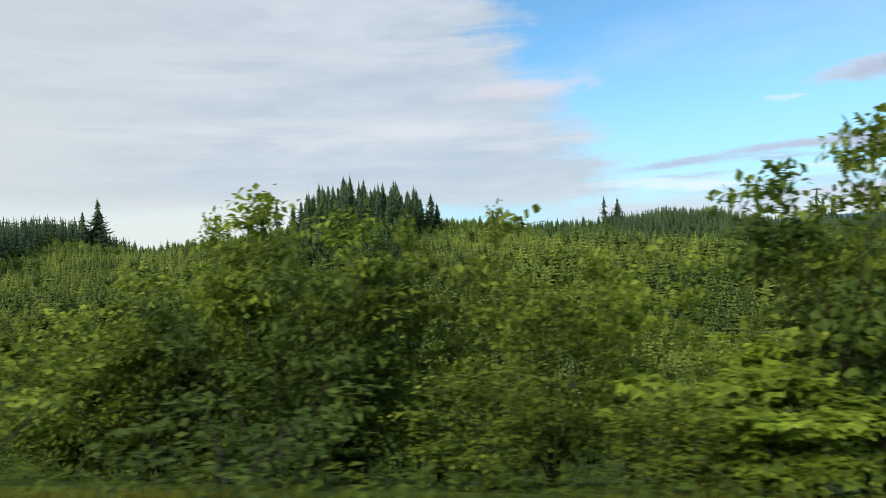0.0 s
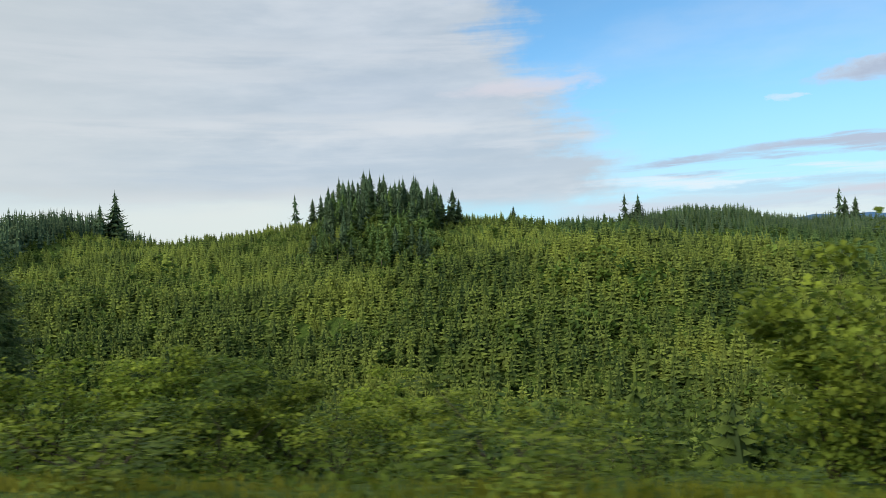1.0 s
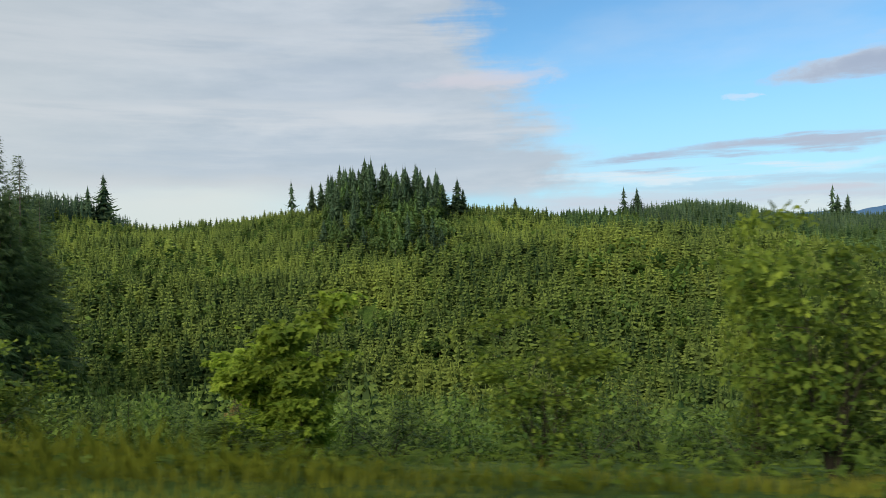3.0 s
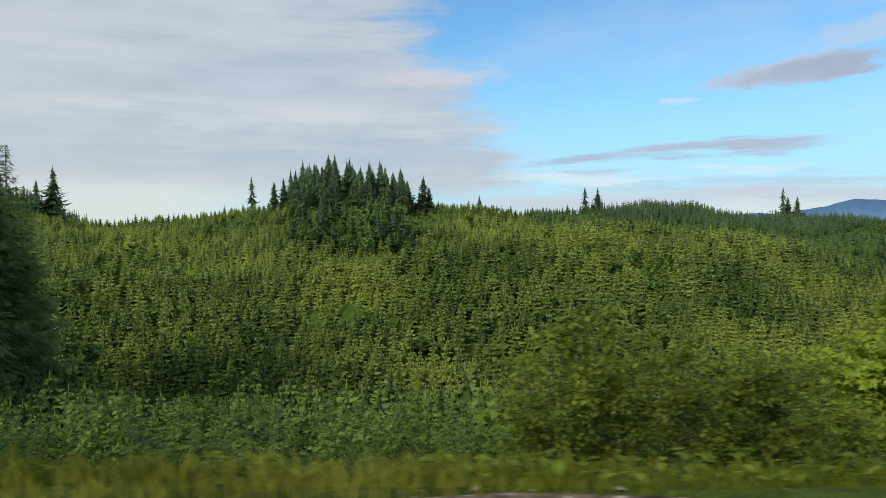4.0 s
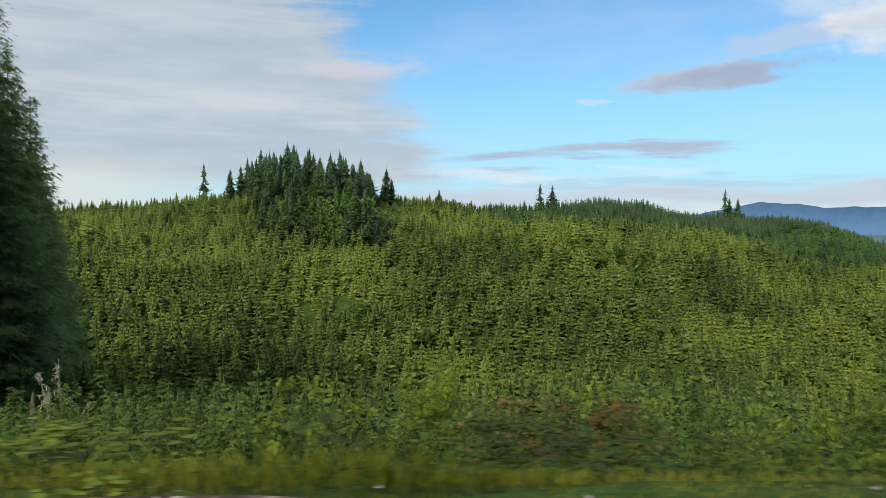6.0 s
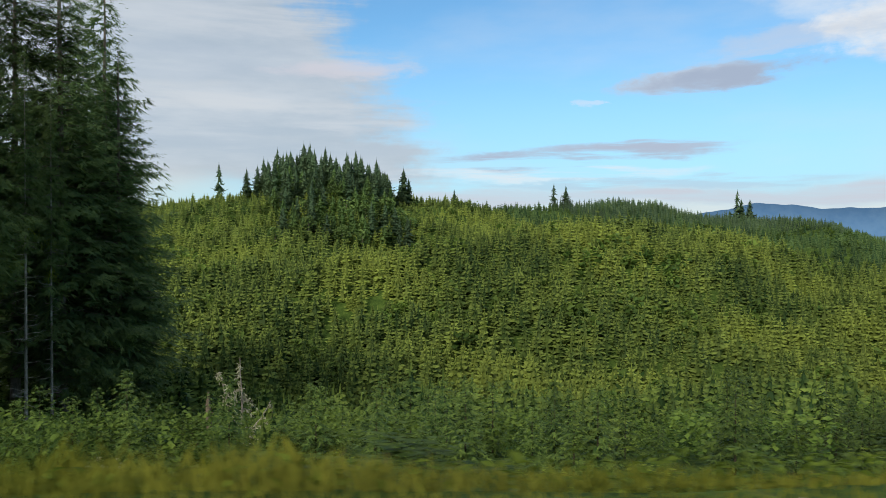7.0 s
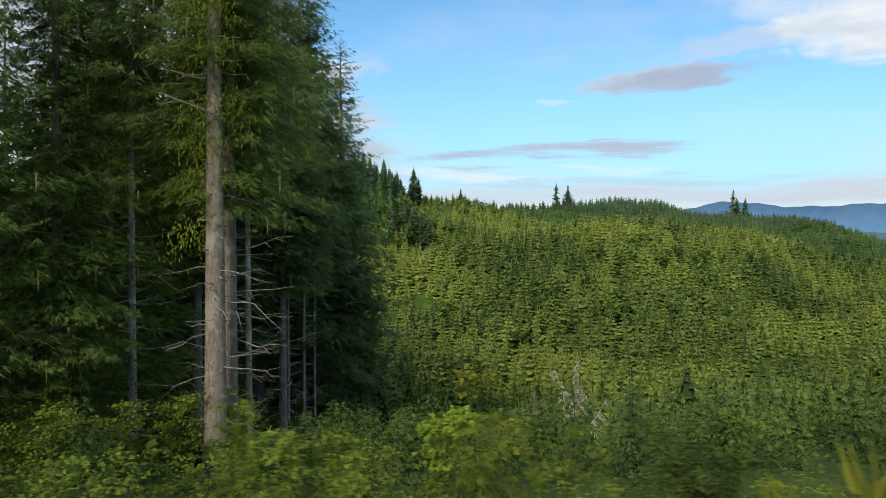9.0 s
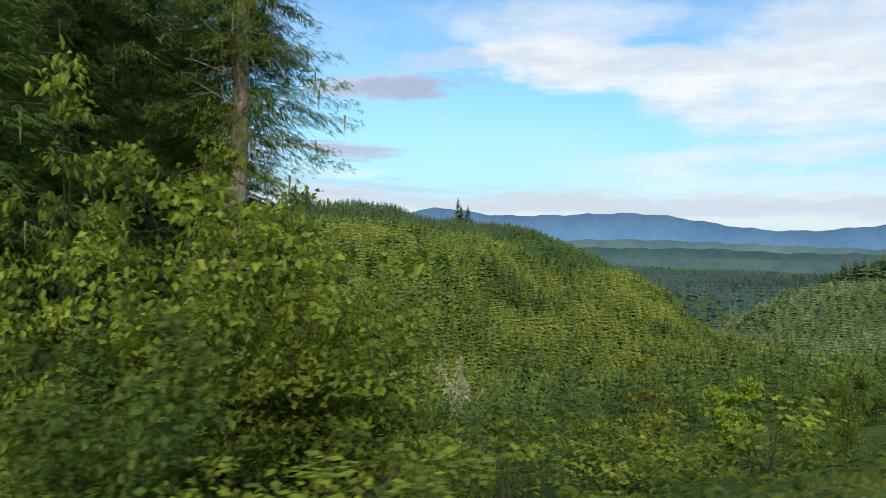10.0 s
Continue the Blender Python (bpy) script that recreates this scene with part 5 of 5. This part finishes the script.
def bushes_stretch_a(alder, grove, dark, low, tall, maple, shade, rust, yellow, twiggy, pale):
    """Bushes of one stretch: kind, place along the road, distance off it, height and width factors."""
    return (
        (alder, -5.9, 13, 1.12, 0.57), (tall, -6.0, 13, 0.96, 1.19), (dark, -4.2, 12, 0.98, 0.83), (tall, -4.0, 12, 0.81, 0.96),
        (alder, -10.2, 13, 0.68, 0.78), (alder, -8.2, 13, 0.8, 0.76), (dark, -7.1, 12, 0.81, 0.69), (alder, -10.2, 14.5, 1.02, 1.1),
        (alder, -6.9, 14.5, 1.11, 1.13), (tall, -7.6, 15, 1.02, 0.66), (alder, -4.6, 14, 1.05, 0.79), (alder, -2.8, 15, 1.19, 1.02),
        (tall, -3.2, 14, 0.9, 0.5), (tall, -1.4, 16, 1.04, 0.56), (alder, -0.8, 13, 0.91, 0.75), (alder, 0.9, 15, 1.05, 0.79),
        (maple, 1.6, 11, 0.5, 1.07), (alder, 0.3, 9.5, 0.31, 0.48), (maple, 1.6, 9.5, 0.3, 0.72), (dark, 3.3, 11.5, 1.14, 0.87),
        (tall, 3.5, 11.5, 0.91, 0.64), (alder, -8.0, 12, 0.68, 0.72), (grove, 4.6, 12.5, 0.78, 0.72), (dark, 5.4, 11, 1.25, 0.85),
    )


def bushes_stretch_b(alder, grove, dark, low, tall, maple, shade, rust, yellow, twiggy, pale):
    """Bushes of one stretch: kind, place along the road, distance off it, height and width factors."""
    return (
        (dark, -4.6, 11, 0.55, 0.79), (alder, -2.0, 10.5, 0.42, 0.62), (alder, -24.7, 12, 0.52, 0.74), (dark, -21.4, 11, 0.45, 0.66),
        (alder, -20.4, 12.5, 0.47, 0.53), (alder, -17.1, 12, 0.37, 0.55), (low, -15.5, 10.5, 0.63, 0.73), (alder, -23.1, 13, 0.5, 0.74),
        (low, -21.1, 13, 1.1, 1.15), (low, -18.9, 11, 0.55, 0.78), (alder, -19.0, 17, 0.58, 0.53), (low, -17.5, 14, 0.9, 0.99),
        (low, -15.5, 14, 0.54, 0.9), (low, -13.4, 15, 0.76, 0.88), (rust, -31.7, 11, 0.57, 0.83), (alder, -22.7, 13, 0.56, 0.56),
        (rust, -31.6, 12, 0.7, 0.78), (alder, -40.4, 11, 0.85, 0.73), (dark, -38.7, 9.5, 0.61, 0.66), (dark, -37.1, 9.5, 0.53, 0.57),
        (alder, -36.9, 11.5, 0.72, 0.54), (dark, -35.6, 11, 0.76, 0.53),
    )


def bushes_stretch_c(alder, grove, dark, low, tall, maple, shade, rust, yellow, twiggy, pale):
    """Bushes of one stretch: kind, place along the road, distance off it, height and width factors."""
    return (
        (alder, -40.0, 14, 1.11, 0.48), (dark, -38.5, 14, 0.99, 0.61), (dark, -36.9, 13, 0.79, 0.54), (tall, -34.7, 13, 0.87, 0.64),
        (dark, -34.6, 13.5, 0.91, 0.51), (rust, -35.8, 10.5, 0.62, 0.69), (rust, -32.2, 10.5, 0.69, 0.73), (rust, -33.4, 10, 0.53, 0.52),
        (rust, -31.6, 9.5, 0.4, 0.49), (low, -39.3, 11, 0.99, 0.92), (low, -37.5, 11, 0.88, 0.85), (alder, -56.9, 12.5, 0.72, 0.7),
        (alder, -58.0, 11, 0.48, 0.5), (alder, -55.1, 12, 0.48, 0.53), (alder, -54.1, 10.5, 0.3, 0.33), (low, -55.3, 14, 1.63, 0.78),
        (low, -54.2, 13, 1.02, 0.79), (maple, -49.1, 16.5, 0.85, 0.93), (maple, -50.2, 16, 0.68, 0.74), (maple, -48.7, 15.5, 0.53, 0.64),
        (rust, -51.4, 22, 0.87, 0.67), (dark, -49.0, 11, 0.21, 0.36),
    )


def bushes_stretch_d(alder, grove, dark, low, tall, maple, shade, rust, yellow, twiggy, pale):
    """Bushes of one stretch: kind, place along the road, distance off it, height and width factors."""
    return (
        (alder, -54.4, 12, 0.57, 0.61), (alder, -56.8, 11.5, 0.48, 0.42), (alder, -44.2, 12, 0.61, 0.63), (low, -58.0, 12, 1.29, 0.96),
        (maple, -73.9, 11.4, 0.91, 0.62), (maple, -71.2, 11, 0.9, 0.6), (maple, -72.9, 10, 0.65, 0.5), (shade, -72.1, 9.5, 0.62, 0.75),
        (shade, -71.5, 11.8, 1.1, 0.8), (shade, -73.4, 12.2, 1.05, 0.75), (shade, -72.7, 13, 0.99, 0.88), (low, -76.8, 14, 1.55, 1.48),
        (dark, -74.0, 14, 0.72, 0.51), (low, -80.1, 14, 1.13, 0.85), (alder, -77.0, 11.5, 0.6, 0.5), (dark, -75.2, 10.5, 0.55, 0.55), (alder, -79.1, 11.6, 0.62, 0.5),
        (alder, -78.2, 9, 0.2, 0.37), (low, -70.6, 9.5, 0.65, 0.7), (low, -69.5, 9, 0.51, 0.7), (low, -77.3, 7, 0.38, 0.63),
        (low, -75.7, 6.6, 0.34, 0.52), (low, -74.3, 6.5, 0.34, 0.54),
    )


def bushes_stretch_e(alder, grove, dark, low, tall, maple, shade, rust, yellow, twiggy, pale):
    """Bushes of one stretch: kind, place along the road, distance off it, height and width factors."""
    return (
        (low, -72.6, 6.6, 0.34, 0.56), (low, -71.1, 6.4, 0.34, 0.55), (low, -76.6, 5.6, 0.34, 0.5), (low, -75.1, 5.5, 0.34, 0.46),
        (low, -73.7, 5.5, 0.34, 0.46), (low, -72.3, 5.5, 0.34, 0.49), (low, -75.5, 12, 1.06, 0.82), (low, -89.2, 14, 1.47, 1.15),
        (alder, -86.5, 15, 0.69, 0.35), (rust, -85.6, 13, 0.8, 0.86), (rust, -85.0, 10.5, 0.62, 0.74), (low, -82.6, 16, 1.53, 1.02),
        (low, -80.1, 16, 1.46, 0.86), (alder, -78.2, 13, 0.68, 0.58), (pale, -107.0, 14, 0.55, 0.34), (dark, -102.3, 30, 0.48, 0.79),
        (twiggy, -113.5, 11.5, 1.0, 1.15), (twiggy, -114.5, 11, 0.84, 0.9), (twiggy, -112.4, 10.5, 0.85, 0.63),
        (yellow, -112.7, 10.8, 0.87, 0.56), (dark, -107.0, 25, 0.54, 0.73), (pale, -107.5, 15, 0.6, 0.36),
    )


def bushes_stretch_f(alder, grove, dark, low, tall, maple, shade, rust, yellow, twiggy, pale):
    """Bushes of one stretch: kind, place along the road, distance off it, height and width factors."""
    return (
        (low, -129.1, 17, 0.85, 1.03), (dark, -127.7, 9, 0.3, 0.32), (alder, -132.6, 10.5, 0.46, 0.19), (low, -130.2, 8, 0.72, 0.38),
        (yellow, -126.0, 20.4, 1.05, 1.3), (low, -127.2, 10, 0.73, 0.69), (low, -135.3, 13, 0.8, 0.97), (low, -133.0, 15, 0.9, 0.69),
        (low, -130.1, 10, 0.93, 0.36), (low, -128.3, 11, 0.88, 0.55), (grove, -140.0, 18, 1.19, 0.76), (low, -135.0, 16, 0.96, 0.89),
        (low, -132.2, 14, 0.56, 1.05), (low, -128.6, 10, 0.42, 0.73), (grove, -139.0, 16, 0.79, 0.28), (grove, -141.8, 18.5, 1.19, 0.81),
        (grove, -139.8, 17, 0.93, 0.39), (grove, -144.4, 16, 0.9, 0.54), (dark, -145.1, 9.5, 0.67, 0.57),
        (grove, -142.2, 14.0, 0.84, 0.74), (dark, -144.0, 13.0, 0.85, 0.7), (grove, -140.4, 13.6, 0.68, 0.66),
    )


def bushes_stretch_g(alder, grove, dark, low, tall, maple, shade, rust, yellow, twiggy, pale):
    """Bushes of one stretch: kind, place along the road, distance off it, height and width factors."""
    return (
        (grove, -139.8, 16, 0.74, 0.44), (grove, -142.4, 13, 0.54, 0.37), (low, -139.9, 13, 1.38, 0.85), (low, -138.6, 12, 0.85, 0.72),
        (low, -132.7, 15, 0.7, 1.24), (tall, -144.0, 17, 1.66, 0.83),
        (maple, -128.2, 16.2, 0.55, 0.48), (alder, -134.0, 37.6, 0.95, 1.05), (alder, -131.7, 9.8, 0.36, 0.34), (alder, -129.4, 19.6, 0.42, 0.4),
        (alder, -137.6, 33.0, 0.72, 0.95), (alder, -139.8, 31.5, 0.78, 0.95),
    )


def BUSHES(*kinds):
    """All the bushes along the road, stretch by stretch."""
    return sum((stretch(*kinds) for stretch in (bushes_stretch_a, bushes_stretch_b, bushes_stretch_c, bushes_stretch_d, bushes_stretch_e, bushes_stretch_f, bushes_stretch_g)), ())


def build_dead_stem(label, x, y, top, thick, twist):
    """A bleached dead stem standing on the bank, crooked by twist."""
    h = top - gz(x, y)
    heap = Heap()
    t = np.linspace(0, 1, 9)
    pts = np.stack([twist * np.sin(5.5 * t) * (0.3 + 0.7 * t) * h * 0.12, 0.05 * np.sin(4 * t), -0.2 + (h + 0.2) * t], 1)
    tube(heap, pts, thick * np.linspace(1.0, 0.4, 9), 7)
    for k in (4, 5, 6, 7):
        a = 2.4 * k
        ln = 0.13 + 0.12 * twist
        tube(heap, [pts[k], pts[k] + np.array([ln * math.cos(a), ln * math.sin(a), ln]), pts[k] + np.array([1.9 * ln * math.cos(a), 1.9 * ln * math.sin(a), 1.2 * ln])], (thick * 0.35, thick * 0.22, 0.004), 4)
    stem = tagged(new("dead_stem", heap.mesh("dead_stem", M_LICHEN, True)), label, "dead stem", "dead stems")
    stem.matrix_basis = pose(x, y, gz(x, y), 0, 0, 0)


build_roadside()
build_dead_stem("bleached bare dead stem leaning on the green bank", -11.2, 14.7, -5.7, 0.06, 0.5)
build_dead_stem("crooked pale dead stem under the old firs", -130.3, 48.5, -7.2, 0.06, 1.6)
build_grass()
build_herbs()
build_stones()
build_post()
build_dead_tree()
build_fir_sapling()
